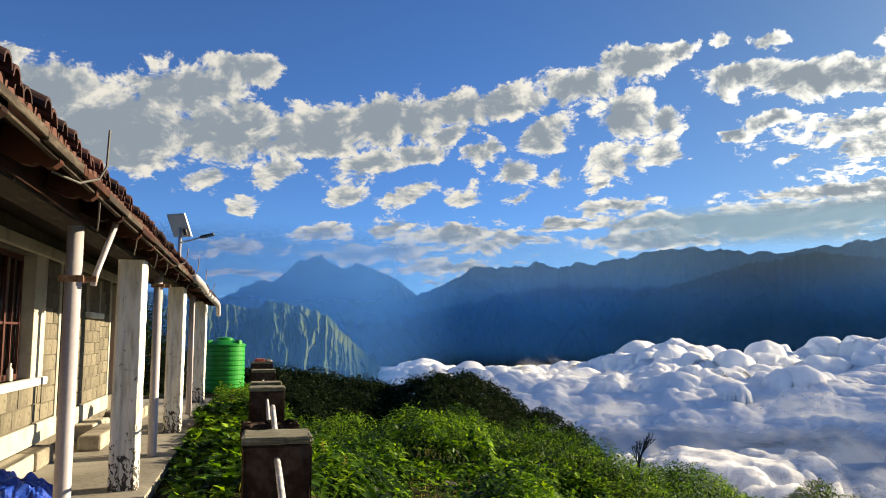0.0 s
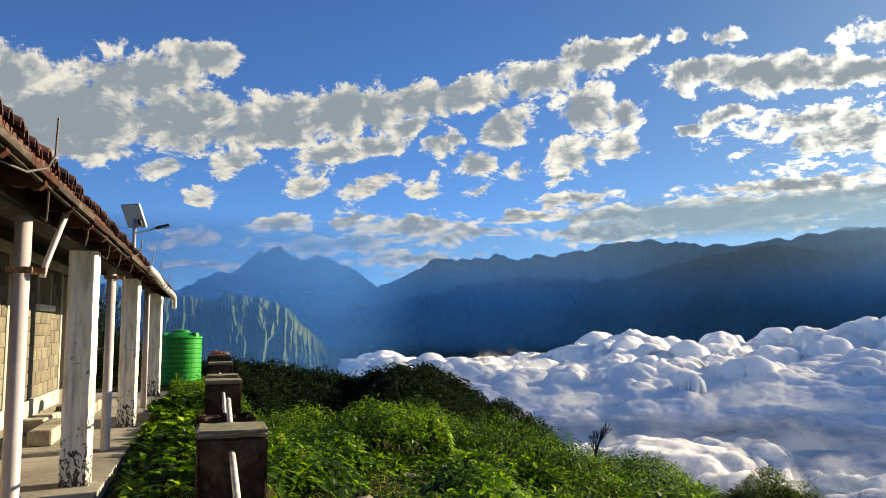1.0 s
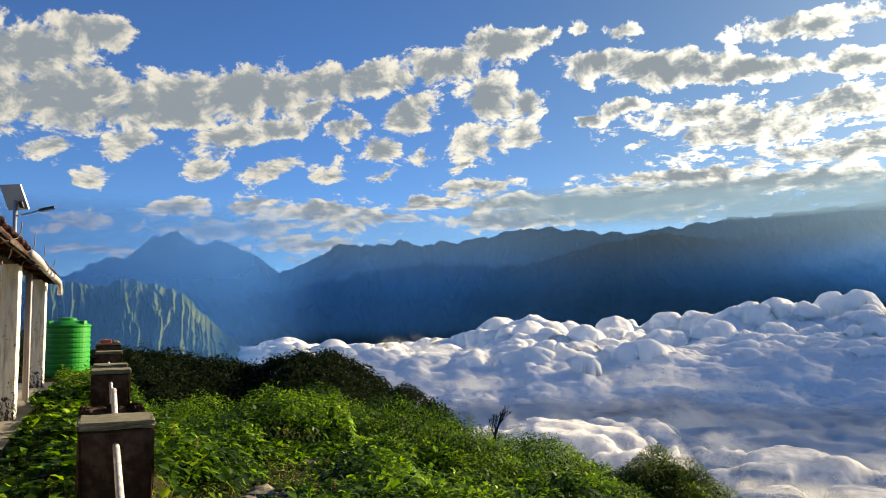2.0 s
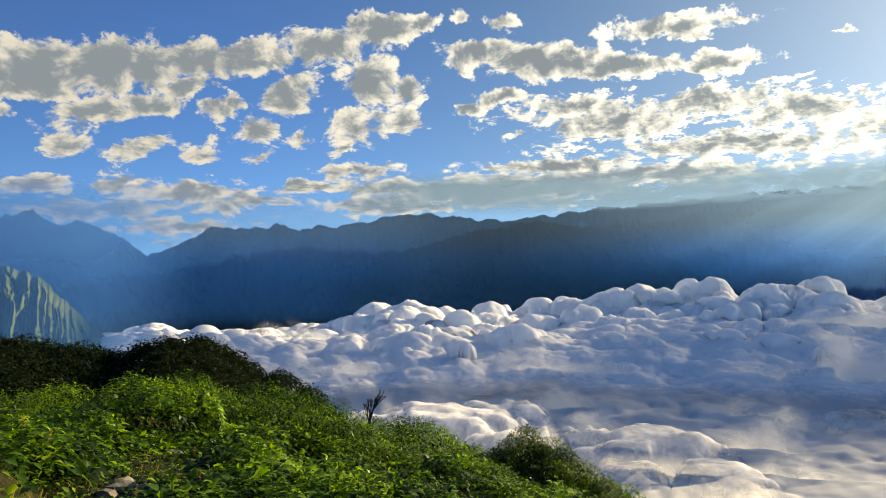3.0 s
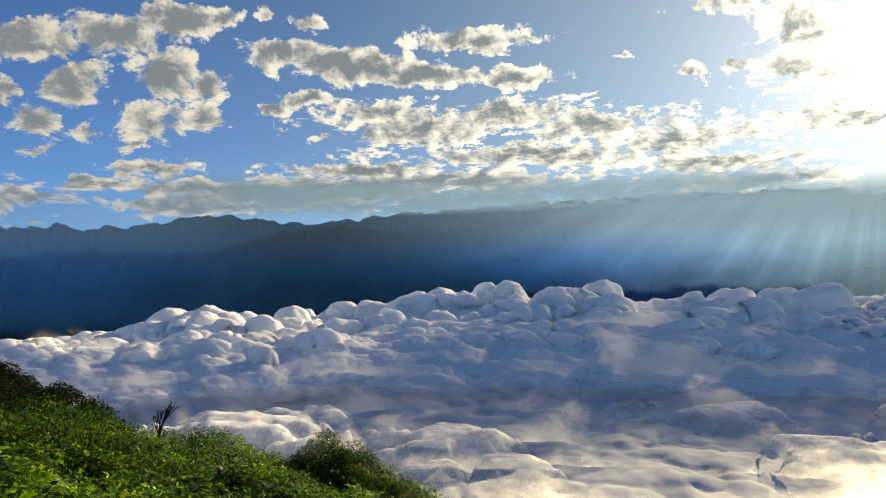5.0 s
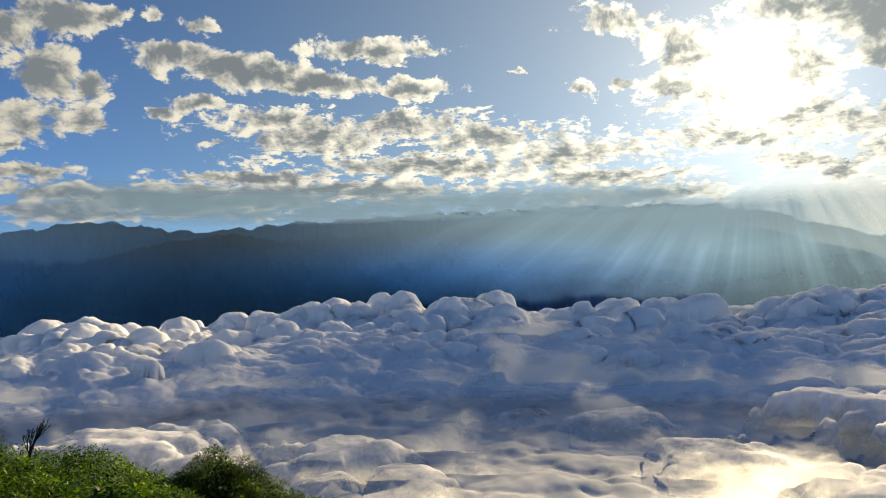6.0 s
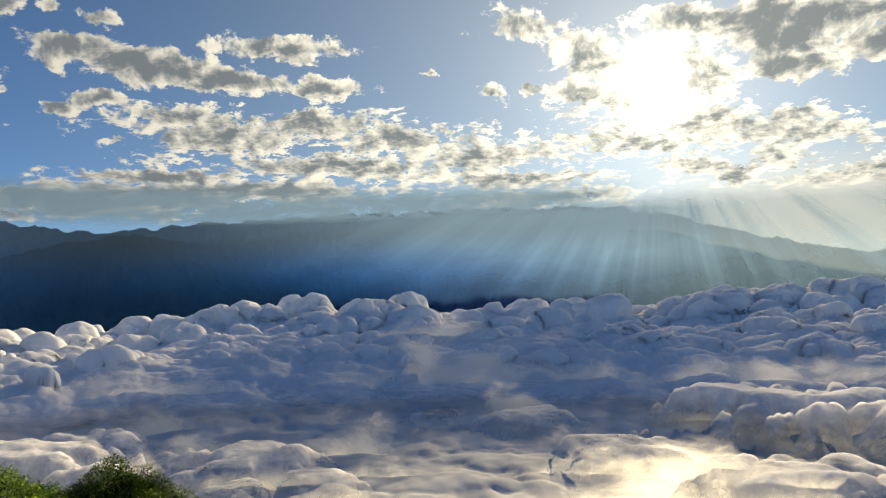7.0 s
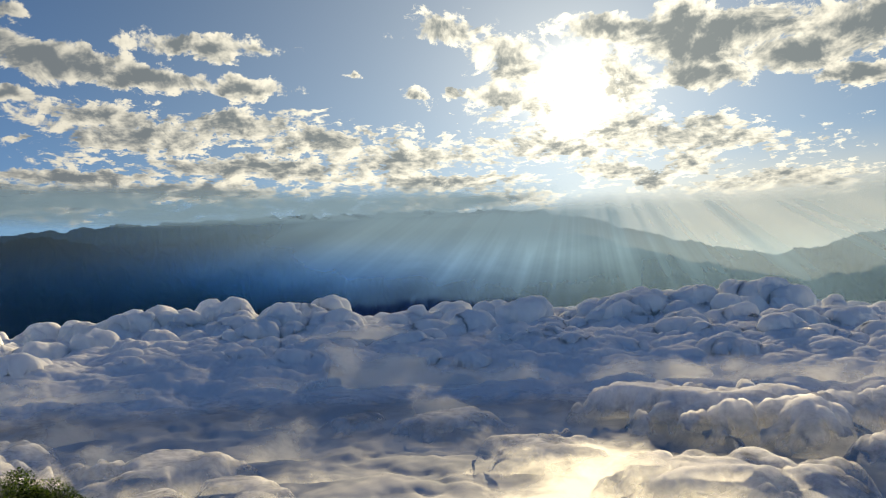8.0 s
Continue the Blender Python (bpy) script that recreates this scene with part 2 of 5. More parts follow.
def foliage(name, stops, gloss=0.45, through_light=0.35, spec=0.35):
    """Leaves: colour varies leaf by leaf, and light shines through them."""
    m, n = material(name)
    isl = n.add("ShaderNodeNewGeometry").outputs["Random Per Island"]
    pos = n.add("ShaderNodeTexCoord").outputs["Object"]
    f = n.math("ADD", n.math("MULTIPLY", isl, 0.55), n.math("MULTIPLY", n.smooth(n.noise(pos, 0.55, 4, 0.6), 0.30, 0.70), 0.42))
    k = len(stops)
    col = n.ramp(f, [(0.2 + 0.6 * i / max(1, k - 1), c) for i, c in enumerate(stops)])
    bs = n.add("ShaderNodeBsdfPrincipled", {"Base Color": col, "Roughness": gloss, "Specular IOR Level": spec})
    tr = n.add("ShaderNodeBsdfTranslucent", {"Color": n.mix(1.0, col, (1.5, 1.5, 0.5), "MULTIPLY")})
    n.put(n.out.inputs[0], n.add("ShaderNodeMixShader", {0: through_light, 1: bs, 2: tr}))
    return m


M_LEAF = foliage("leaf", [(0.007, 0.020, 0.003), (0.022, 0.062, 0.006), (0.085, 0.19, 0.014), (0.26, 0.40, 0.035)], 0.5, 0.38, 0.12)
M_BUSH = foliage("bush_leaf", [(0.004, 0.010, 0.002), (0.016, 0.042, 0.005), (0.06, 0.13, 0.012), (0.17, 0.26, 0.028)], 0.5, 0.36, 0.15)
M_WOODS = foliage("woods", [(0.007, 0.013, 0.006), (0.013, 0.024, 0.009), (0.022, 0.036, 0.013)], 0.8, 0.15, 0.05)
M_GROUND = surface("soil", [(0.007, 0.009, 0.003), (0.015, 0.017, 0.006), (0.05, 0.043, 0.018)], 0.6, 0.95, 0.6, 0.05, 9.0, spec=0.05)
M_WHITE = surface("whitewash", [(0.62, 0.60, 0.54), (0.76, 0.74, 0.69), (0.82, 0.80, 0.76)], 3.0, 0.75, 0.4, 0.008, 30, wear=((0.05, 0.045, 0.04), 0.28))
M_HOOK = surface("dull_iron", [(0.08, 0.075, 0.07), (0.18, 0.17, 0.16)], 9.0, 0.7, 0.2, 0.002, 60)
M_PIPE = surface("painted_pipe", [(0.36, 0.33, 0.34), (0.48, 0.44, 0.45)], 3.0, 0.4, 0.1, 0.002, 40, wear=((0.2, 0.09, 0.05), 0.24))
M_STONE = surface("plaster_block", [(0.07, 0.063, 0.046), (0.125, 0.11, 0.08), (0.18, 0.162, 0.118)], 5.0, 0.92, 0.8, 0.014, 30, vary=0.22, wear=((0.10, 0.085, 0.06), 0.42))
M_CREAM = surface("cream_plaster", [(0.30, 0.27, 0.21), (0.42, 0.39, 0.31), (0.50, 0.46, 0.38)], 2.0, 0.85, 0.3, 0.005, 30)
M_CONCRETE = surface("concrete", [(0.22, 0.21, 0.18), (0.34, 0.32, 0.28), (0.42, 0.40, 0.36)], 1.5, 0.85, 0.4, 0.006, 25)
M_DARKCON = surface("weathered_concrete", [(0.012, 0.008, 0.006), (0.03, 0.018, 0.012), (0.07, 0.05, 0.04)], 4.0, 0.95, 0.7, 0.015, 25, spec=0.1)
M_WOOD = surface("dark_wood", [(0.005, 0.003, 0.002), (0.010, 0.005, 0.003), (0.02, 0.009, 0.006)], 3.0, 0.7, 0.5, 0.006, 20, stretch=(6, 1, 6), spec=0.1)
M_BEAM = surface("stained_beam", [(0.014, 0.006, 0.004), (0.034, 0.013, 0.008), (0.065, 0.028, 0.018)], 3.0, 0.75, 0.5, 0.006, 20, stretch=(6, 1, 6), spec=0.15)
M_TILE = surface("roof_tile", [(0.022, 0.008, 0.006), (0.045, 0.015, 0.011), (0.08, 0.03, 0.022)], 5.0, 0.75, 0.4, 0.01, 40, vary=0.4)
M_TANK = surface("green_plastic", [(0.008, 0.20, 0.018), (0.012, 0.27, 0.028)], 1.0, 0.35, 0.1, 0.004, 20)
M_METAL = surface("galvanised", [(0.42, 0.42, 0.42), (0.55, 0.55, 0.54)], 6.0, 0.45, 0.2, 0.003, 60, metal=0.8)
M_ROCKY = surface("mountain", [(0.010, 0.015, 0.016), (0.02, 0.027, 0.026), (0.038, 0.044, 0.042)], 0.004, 0.95, 0.25, 6.0, 0.03, spec=0.0)


M_PLASTER = surface("old_plaster", [(0.07, 0.063, 0.046), (0.115, 0.10, 0.075), (0.16, 0.142, 0.108)], 1.5, 0.9, 0.4, 0.006, 25)
M_FLOOR = surface("floor_concrete", [(0.14, 0.125, 0.10), (0.26, 0.24, 0.20), (0.36, 0.34, 0.29)], 0.8, 0.85, 0.3, 0.004, 18, wear=((0.07, 0.06, 0.05), 0.36))
M_KERB = surface("kerb_stone", [(0.15, 0.13, 0.10), (0.27, 0.24, 0.19), (0.38, 0.35, 0.28)], 3.0, 0.92, 0.7, 0.012, 22, vary=0.3)
M_REDWOOD = surface("red_wood", [(0.03, 0.008, 0.006), (0.06, 0.017, 0.012), (0.10, 0.034, 0.024)], 3.0, 0.6, 0.3, 0.003, 30, stretch=(6, 6, 1))
M_REDBOARD = surface("red_board", [(0.010, 0.004, 0.003), (0.024, 0.009, 0.006), (0.055, 0.022, 0.014)], 5.0, 0.8, 0.4, 0.005, 30, vary=0.5, spec=0.1)
M_GREYWOOD = surface("weathered_wood", [(0.015, 0.010, 0.007), (0.035, 0.026, 0.018), (0.11, 0.09, 0.068)], 4.0, 0.9, 0.5, 0.005, 30, stretch=(6, 1, 6), vary=0.3)
M_WIRE = surface("wire", [(0.05, 0.05, 0.05), (0.12, 0.11, 0.10)], 9.0, 0.6, 0.0)
M_RUST = surface("rusty_iron", [(0.10, 0.05, 0.03), (0.20, 0.10, 0.05), (0.30, 0.24, 0.18)], 30.0, 0.8, 0.4, 0.002, 120)
M_CAP = surface("mortar_cap", [(0.09, 0.09, 0.055), (0.17, 0.16, 0.11), (0.25, 0.24, 0.18)], 7.0, 0.95, 0.6, 0.006, 50)
M_RAIL = surface("peeling_rail", [(0.20, 0.18, 0.17), (0.50, 0.48, 0.47), (0.66, 0.64, 0.63)], 9.0, 0.5, 0.4, 0.003, 60, stretch=(4, 1, 4))
M_REDBRICK = surface("red_brick", [(0.35, 0.06, 0.04), (0.50, 0.12, 0.08)], 12.0, 0.85, 0.4, 0.004, 60)
M_DARKMETAL = surface("dark_metal", [(0.03, 0.03, 0.032), (0.06, 0.06, 0.062)], 9.0, 0.5, 0.1, 0.002, 60, metal=0.4)
M_CELL = surface("solar_cell", [(0.008, 0.012, 0.03), (0.015, 0.02, 0.05)], 9.0, 0.15, 0.0)
M_BACKSHEET = surface("back_sheet", [(0.42, 0.41, 0.37), (0.52, 0.51, 0.47)], 4.0, 0.5, 0.0)
M_TARP = surface("blue_tarp", [(0.008, 0.03, 0.22), (0.015, 0.06, 0.38), (0.05, 0.12, 0.5)], 8.0, 0.35, 0.5, 0.01, 60)


def glass_material():
    m, n = material("glass")
    bs = n.add("ShaderNodeBsdfPrincipled", {"Base Color": (0.9, 0.95, 0.93, 1), "Roughness": 0.04, "Transmission Weight": 1.0, "IOR": 1.45})
    n.put(n.out.inputs[0], bs)
    return m


M_GLASS = glass_material()
M_GREENROCK = surface("green_mountain", [(0.02, 0.036, 0.016), (0.05, 0.08, 0.03), (0.11, 0.13, 0.055)], 0.006, 0.95, 0.8, 4.0, 0.05, spec=0.0)


def cloud_material():
    m, n = material("cloud")
    pos = n.add("ShaderNodeTexCoord").outputs["Object"]
    h = n.noise(pos, 0.05, 6, 0.62)
    bp = n.add("ShaderNodeBump", {"Height": h, "Strength": 0.35, "Distance": 6.0})
    bs = n.add("ShaderNodeBsdfPrincipled", {"Base Color": (0.985, 0.98, 0.93, 1), "Roughness": 1.0, "Specular IOR Level": 0.0, "Subsurface Weight": 1.0,
                                            "Subsurface Radius": (1.0, 1.0, 1.0), "Subsurface Scale": 75.0, "Subsurface Anisotropy": 0.6, "Normal": bp.outputs[0]}, subsurface_method="RANDOM_WALK")
    tr = n.add("ShaderNodeBsdfDiffuse", {"Color": (0.97, 0.965, 0.91, 1), "Normal": bp.outputs[0]})
    whole = n.add("ShaderNodeMixShader", {0: 0.28, 1: bs, 2: tr})
    # low down the cloud thins out into the valley mist
    x, y, z = n.add("ShaderNodeSeparateXYZ", {0: pos}).outputs
    far_ = n.math("SQRT", n.math("ADD", n.math("MULTIPLY", x, x), n.math("MULTIPLY", y, y)))
    rag = n.noise(pos, 0.03, 8, 0.62, 0.3)
    full = n.smooth(n.math("ADD", z, n.math("MULTIPLY", n.math("SUBTRACT", rag, 0.5), 90.0)), -158.0, -100.0)
    full = n.math("MAXIMUM", full, n.smooth(far_, 1120.0, 1300.0))
    n.put(n.out.inputs[0], n.add("ShaderNodeMixShader", {0: full, 1: n.add("ShaderNodeBsdfTransparent"), 2: whole}))
    return m


M_CLOUD = cloud_material()


# ---------------------------------------------------------------- building helpers
def mesh_object(name, verts, faces, mats, smooth=False):
    me = bpy.data.meshes.new(name)
    me.from_pydata(np.asarray(verts).tolist() if isinstance(verts, np.ndarray) else verts, [], faces.tolist() if isinstance(faces, np.ndarray) else faces)
    me.materials.append(mats)
    if smooth:
        me.shade_smooth()
    return new(name, me)


def part(name, bm, mat_, parent=None, label="", smooth=False):
    me = bpy.data.meshes.new(name)
    bm.to_mesh(me)
    bm.free()
    me.materials.append(mat_)
    if smooth:
        me.shade_smooth()
    ob = new(name, me)
    if parent:
        ob.parent = parent
    return tagged(ob, label) if label else ob


def box(bm, x0, x1, y0, y1, z0, z1, bevel=0.0):
    r = bmesh.ops.create_cube(bm, size=1.0, matrix=Matrix.Translation(((x0 + x1) / 2, (y0 + y1) / 2, (z0 + z1) / 2)) @ Matrix.Diagonal((x1 - x0, y1 - y0, z1 - z0, 1)))
    if bevel:
        es = list({e for v in r["verts"] for e in v.link_edges})
        bmesh.ops.bevel(bm, geom=es, offset=bevel, segments=2, affect="EDGES", profile=0.5)
    return bm


def tube(bm, pts, radius, sides=12, caps=True):
    """A round bar through the points; radius is a number or a list."""
    pts = [Vector(p) for p in pts]
    rad = radius if isinstance(radius, (list, tuple)) else [radius] * len(pts)
    rings = []
    for i, p in enumerate(pts):
        d = (pts[min(i + 1, len(pts) - 1)] - pts[max(i - 1, 0)]).normalized()
        a = d.orthogonal().normalized() if i == 0 else (a - d * a.dot(d)).normalized()
        b = d.cross(a)
        rings.append([bm.verts.new(p + (a * math.cos(2 * math.pi * k / sides) + b * math.sin(2 * math.pi * k / sides)) * rad[i]) for k in range(sides)])
    for r0, r1 in zip(rings, rings[1:]):
        for k in range(sides):
            bm.faces.new((r0[k], r0[(k + 1) % sides], r1[(k + 1) % sides], r1[k]))
    if caps:
        bm.faces.new(rings[0][::-1])
        bm.faces.new(rings[-1])
    return bm


def thing(name, m, label, category, group="", kind=""):
    e = new(name)
    e.empty_display_size = 0.1
    e.matrix_world = m
    return tagged(e, label, category, group, kind)


def hashed(i, j, k):
    h = (i.astype(np.int64) * 374761393 + j.astype(np.int64) * 668265263 + k * 1274126177) & 0xFFFFFFFF
    h = ((h ^ (h >> 13)) * 1274126177) & 0xFFFFFFFF
    return ((h ^ (h >> 16)) & 0xFFFFFF) / float(0xFFFFFF)


def lattice(x, y, k=0):
    """Smooth noise from 0 to 1."""
    i, j = np.floor(x), np.floor(y)
    u, v = x - i, y - j
    u, v = u * u * u * (u * (6 * u - 15) + 10), v * v * v * (v * (6 * v - 15) + 10)
    a = hashed(i, j, k) * (1 - u) + hashed(i + 1, j, k) * u
    b = hashed(i, j + 1, k) * (1 - u) + hashed(i + 1, j + 1, k) * u
    return a * (1 - v) + b * v


def fractal(x, y, octaves=5, k=0, rough=0.5):
    s, amp, tot = 0.0, 1.0, 0.0
    for o in range(octaves):
        s = s + amp * lattice(x * 2 ** o + 17.3 * o, y * 2 ** o - 9.1 * o, k + o)
        tot += amp
        amp *= rough
    return s / tot


def ridged(x, y, octaves=5, k=0, rough=0.5):
    s, amp, tot = 0.0, 1.0, 0.0
    for o in range(octaves):
        s = s + amp * (1 - np.abs(2 * lattice(x * 2 ** o + 5.3 * o, y * 2 ** o + 3.1 * o, k + o) - 1)) ** 2
        tot += amp
        amp *= rough
    return s / tot


def domes(x, y, k=0):
    """Rounded heads packed side by side, 0 to 1 high."""
    i, j = np.floor(x), np.floor(y)
    best = np.zeros_like(x)
    for di in (-1, 0, 1):
        for dj in (-1, 0, 1):
            ci, cj = i + di, j + dj
            px, py = ci + 0.15 + 0.7 * hashed(ci, cj, k), cj + 0.15 + 0.7 * hashed(ci, cj, k + 1)
            r = 0.45 + 0.45 * hashed(ci, cj, k + 2)
            d2 = ((x - px) ** 2 + (y - py) ** 2) / (r * r)
            best = np.maximum(best, np.sqrt(np.maximum(0, 1 - d2)) * r)
    return best / 0.9


def puffs(P, size, k=0):
    """Rounded heads packed in space, 0 to about 1; P: points, size: spacing in metres."""
    Q = P / size
    I = np.floor(Q)
    best = np.zeros(len(P))
    for di in (-1, 0, 1):
        for dj in (-1, 0, 1):
            for dk in (-1, 0, 1):
                C = I + np.array((di, dj, dk))
                h0 = hashed(C[:, 0], C[:, 1] + 57 * C[:, 2], k)
                h1, h2 = (h0 * 127.1) % 1.0, (h0 * 911.7) % 1.0
                r = 0.60 + 0.45 * ((h0 * 311.7) % 1.0)
                d2 = (Q[:, 0] - C[:, 0] - 0.15 - 0.7 * h0) ** 2 + (Q[:, 1] - C[:, 1] - 0.15 - 0.7 * h1) ** 2 + (Q[:, 2] - C[:, 2] - 0.15 - 0.7 * h2) ** 2
                best = np.maximum(best, np.sqrt(np.maximum(0, 1 - d2 / (r * r))) * r)
    return best


def sstep(x, a, b):
    t = np.clip((x - a) / (b - a), 0, 1)
    return t * t * (3 - 2 * t)


def polar_sheet(name, az, dist, height, mat_, smooth=True):
    """A sheet over rows of distance and columns of azimuth (degrees clockwise from +y)."""
    A, D = np.meshgrid(np.radians(az), dist)
    X, Y = D * np.sin(A), D * np.cos(A)
    Z = height(X, Y, A, D)
    nr, nc = A.shape
    idx = np.arange(nr * nc).reshape(nr, nc)
    faces = np.stack([idx[:-1, :-1], idx[1:, :-1], idx[1:, 1:], idx[:-1, 1:]], -1).reshape(-1, 4)
    return mesh_object(name, np.stack([X, Y, Z], -1).reshape(-1, 3), faces[:, ::-1], mat_, smooth)


# ---------------------------------------------------------------- the ground
TURN = 13.5                                     # the house stands turned to the left by this
HOUSE = pose(0, 0, 0, 0, 0, TURN)
CT, ST = math.cos(radians(TURN)), math.sin(radians(TURN))


def house_axes(x, y):
    """Across (to the valley) and along the house."""
    return x * CT + y * ST, -x * ST + y * CT


def ground_height(x, y):
    x, y = np.asarray(x, float), np.asarray(y, float)
    v, u = house_axes(x, y)
    d = np.hypot(x, y)
    az = np.degrees(np.arctan2(x, y))
    rim = 1.5 + RIM_AT * np.tan(np.radians(np.interp(az, RIM[0::2], RIM[1::2]))) - 0.95
    slope = -0.1 + (rim + 0.1) * (np.minimum(d, RIM_AT) / RIM_AT) ** 0.86 - 0.10 * np.maximum(0, d - RIM_AT) ** 1.5
    slope = slope + (fractal(x * 0.25, y * 0.25, 4, 3) - 0.5) * 0.45 * sstep(d, 4, 9)
    terrace = 0.02 + 0 * x
    on = sstep(v, 1.2, 0.2) * sstep(u, 30, 23)
    near = slope * (1 - on) + terrace * on
    behind = sstep(y, 2, -6)
    near = near * (1 - behind) + (0.0 - 0.05 * np.maximum(x, 0)) * behind
    # the level shoulder that carries the house, to the left
    left = sstep(az, -14, -24) * (1 - behind)
    near = near * (1 - left) + (-0.2 - 0.02 * np.maximum(d - 20, 0)) * left
    # far side: down into the valley, with a wooded spur
    drop = np.maximum(-8 - 0.62 * np.maximum(d - 34, 0), -230)
    spur = np.interp(az, SPUR[0::2], 1.5 + SPUR_AT * np.tan(np.radians(SPUR[1::2]))) - 6.5
    spur = np.maximum(spur + (fractal(az * 0.5, d / 60, 3, 8) - 0.5) * 5 - np.abs(d - SPUR_AT) * 0.20, -230)
    out = sstep(d, 30, 70)
    return np.maximum(near, -60) * (1 - out) + np.maximum(drop, spur) * out


RIM_AT = 22.0                                   # where the near slope rounds off: azimuth, elevation of the plant tops
RIM = np.array((-180, -5.4, -14, -5.3, -7.5, -5.2, -1, -5.4, 3.4, -5.95, 7.2, -6.3, 8.8, -6.9, 11.1, -7.7, 13.5, -8.35, 16, -8.8, 19.2, -9.5, 21.8, -10.3, 24, -10.9, 26, -11.5, 29, -12.4, 32, -13.3, 35, -14.8, 40, -18.0, 50, -24, 70, -30, 110, -25, 180, -5.4), float)
SPUR_AT = 330.0                                 # the spur's crest: azimuth, elevation of the tree tops
SPUR = np.array((-70, -3.0, -25, -2.2, -16, -2.4, -12, -2.45, -10, -2.5, -7.6, -2.95, -5.5, -3.55, -3.5, -3.9, -1.8, -3.1, -0.6, -2.85, 1.9, -3.25, 4.0, -3.75, 5.2, -4.75, 6.0, -5.5, 7.2, -5.45, 8.4, -6.1, 10, -7.3, 14, -11, 20, -22, 60, -30), float)
gd = np.concatenate([np.linspace(0.0, 36, 150), np.geomspace(36.5, 700, 120), np.geomspace(730, 4900, 20)])
ga = np.concatenate([np.linspace(-40, 60, 260), np.linspace(61, 319, 130), [320]])
ground = polar_sheet("ground", ga, gd, lambda X, Y, A, D: ground_height(X, Y), M_GROUND)
tagged(ground, "dark soil hillside falling into the valley", "ground", kind="structure")


# ---------------------------------------------------------------- mountains, haze and cloud sea
def range_of_mountains(name, peaks, near, far, base, relief, rough, mat_, label, seed, step=0.06, jag=0.34, fold=0.22):
    """A flank that climbs from near to far; peaks: azimuth and elevation of the crest in degrees."""
    pa, pe = np.array(peaks[0::2], float), np.array(peaks[1::2], float)
    az = np.arange(pa[0], pa[-1], step)
    crest = np.interp(az, pa, pe) + (fractal(az * 1.1, az * 0, 6, seed, 0.62) - 0.5) * jag * 2
    top = 1.5 + far * np.tan(np.radians(crest))
    rows = np.linspace(0, 1, 90)
    S, T = np.meshgrid(rows, top, indexing="ij")
    A = np.radians(np.meshgrid(rows, az, indexing="ij")[1])
    sway = (fractal(np.degrees(A) * 0.5, S * 3, 3, seed + 30) - 0.5) * 1.6
    rid = ridged(np.degrees(A) * relief + S * 1.2 + sway, S * 2.6 + sway, 5, seed + 20, 0.5)
    D = near + (far - near) * S - (rid - 0.4) * (far - near) * fold * np.sin(np.pi * np.clip(S, 0, 1)) ** 0.6
    Z = base + (T - base) * (S ** rough)
    X, Y = D * np.sin(A), D * np.cos(A)
    nr, nc = A.shape
    idx = np.arange(nr * nc).reshape(nr, nc)
    faces = np.stack([idx[:-1, :-1], idx[:-1, 1:], idx[1:, 1:], idx[1:, :-1]], -1).reshape(-1, 4)
    ob = mesh_object(name, np.stack([X, Y, Z], -1).reshape(-1, 3), faces, mat_, True)
    return tagged(ob, label, "mountain", kind="structure")


FAR_CREST = (-40, 2.0, -22, 2.4, -16, 2.6, -13.6, 3.9, -12.4, 3.7, -10.6, 5.4, -9.1, 5.8, -7.4, 4.8, -6.5, 5.35, -5.2, 4.95, -3.9, 4.2, -1.9, 2.9, 0.3, 4.0, 1.3, 4.2, 2.4, 5.05, 5.5, 4.9,
             7.0, 5.35, 8.0, 5.0, 11.5, 5.2, 16.6, 6.3, 20.8, 5.8, 23.7, 5.5, 27.3, 6.0, 32, 6.4, 40, 6.9, 52, 7.15, 60, 7.0, 63.7, 6.3, 68.4, 4.95, 72, 4.0, 76.7, 3.0, 78.8, 3.2, 83.5, 4.2, 92, 4.5, 110, 3.0)
range_of_mountains("mountain_far", FAR_CREST, 4480, 4880, -420, 0.35, 0.8, M_ROCKY, "distant jagged blue mountain range under haze", 3)
range_of_mountains("mountain_middle", (12, 0.5, 14.3, 2.6, 17.9, 3.8, 21.4, 4.8, 25.9, 5.6, 28.2, 5.2, 30.2, 4.6, 31.9, 3.8, 34.8, 2.3, 38.1, 0.8, 42, -1.5), 4040, 4200, -420, 0.4, 0.8, M_ROCKY, "dark forested mountain shoulder in haze", 5)
range_of_mountains("mountain_hump", (61, -1, 63.6, 0.5, 64.9, 1.9, 66.1, 2.25, 67.6, 1.7, 69.1, 0.5, 72, -1), 3960, 4080, -420, 0.4, 0.8, M_ROCKY, "rounded hill rising out of the cloud sea", 7, jag=0.08)
range_of_mountains("mountain_near", (-60, 2.0, -40, 3.2, -20.2, 3.05, -17, 2.35, -14.1, 2.0, -11.7, 2.4, -9.7, 2.0, -8.6, 1.5, -7.5, 0.4, -6.0, -1.1, -5.0, -1.9, -3.5, -3.6, -2.5, -6), 1350, 1750, -220, 2.0, 0.75, M_GREENROCK, "green gullied mountain flank lit by low sun", 11, step=0.05, jag=0.42, fold=0.20)


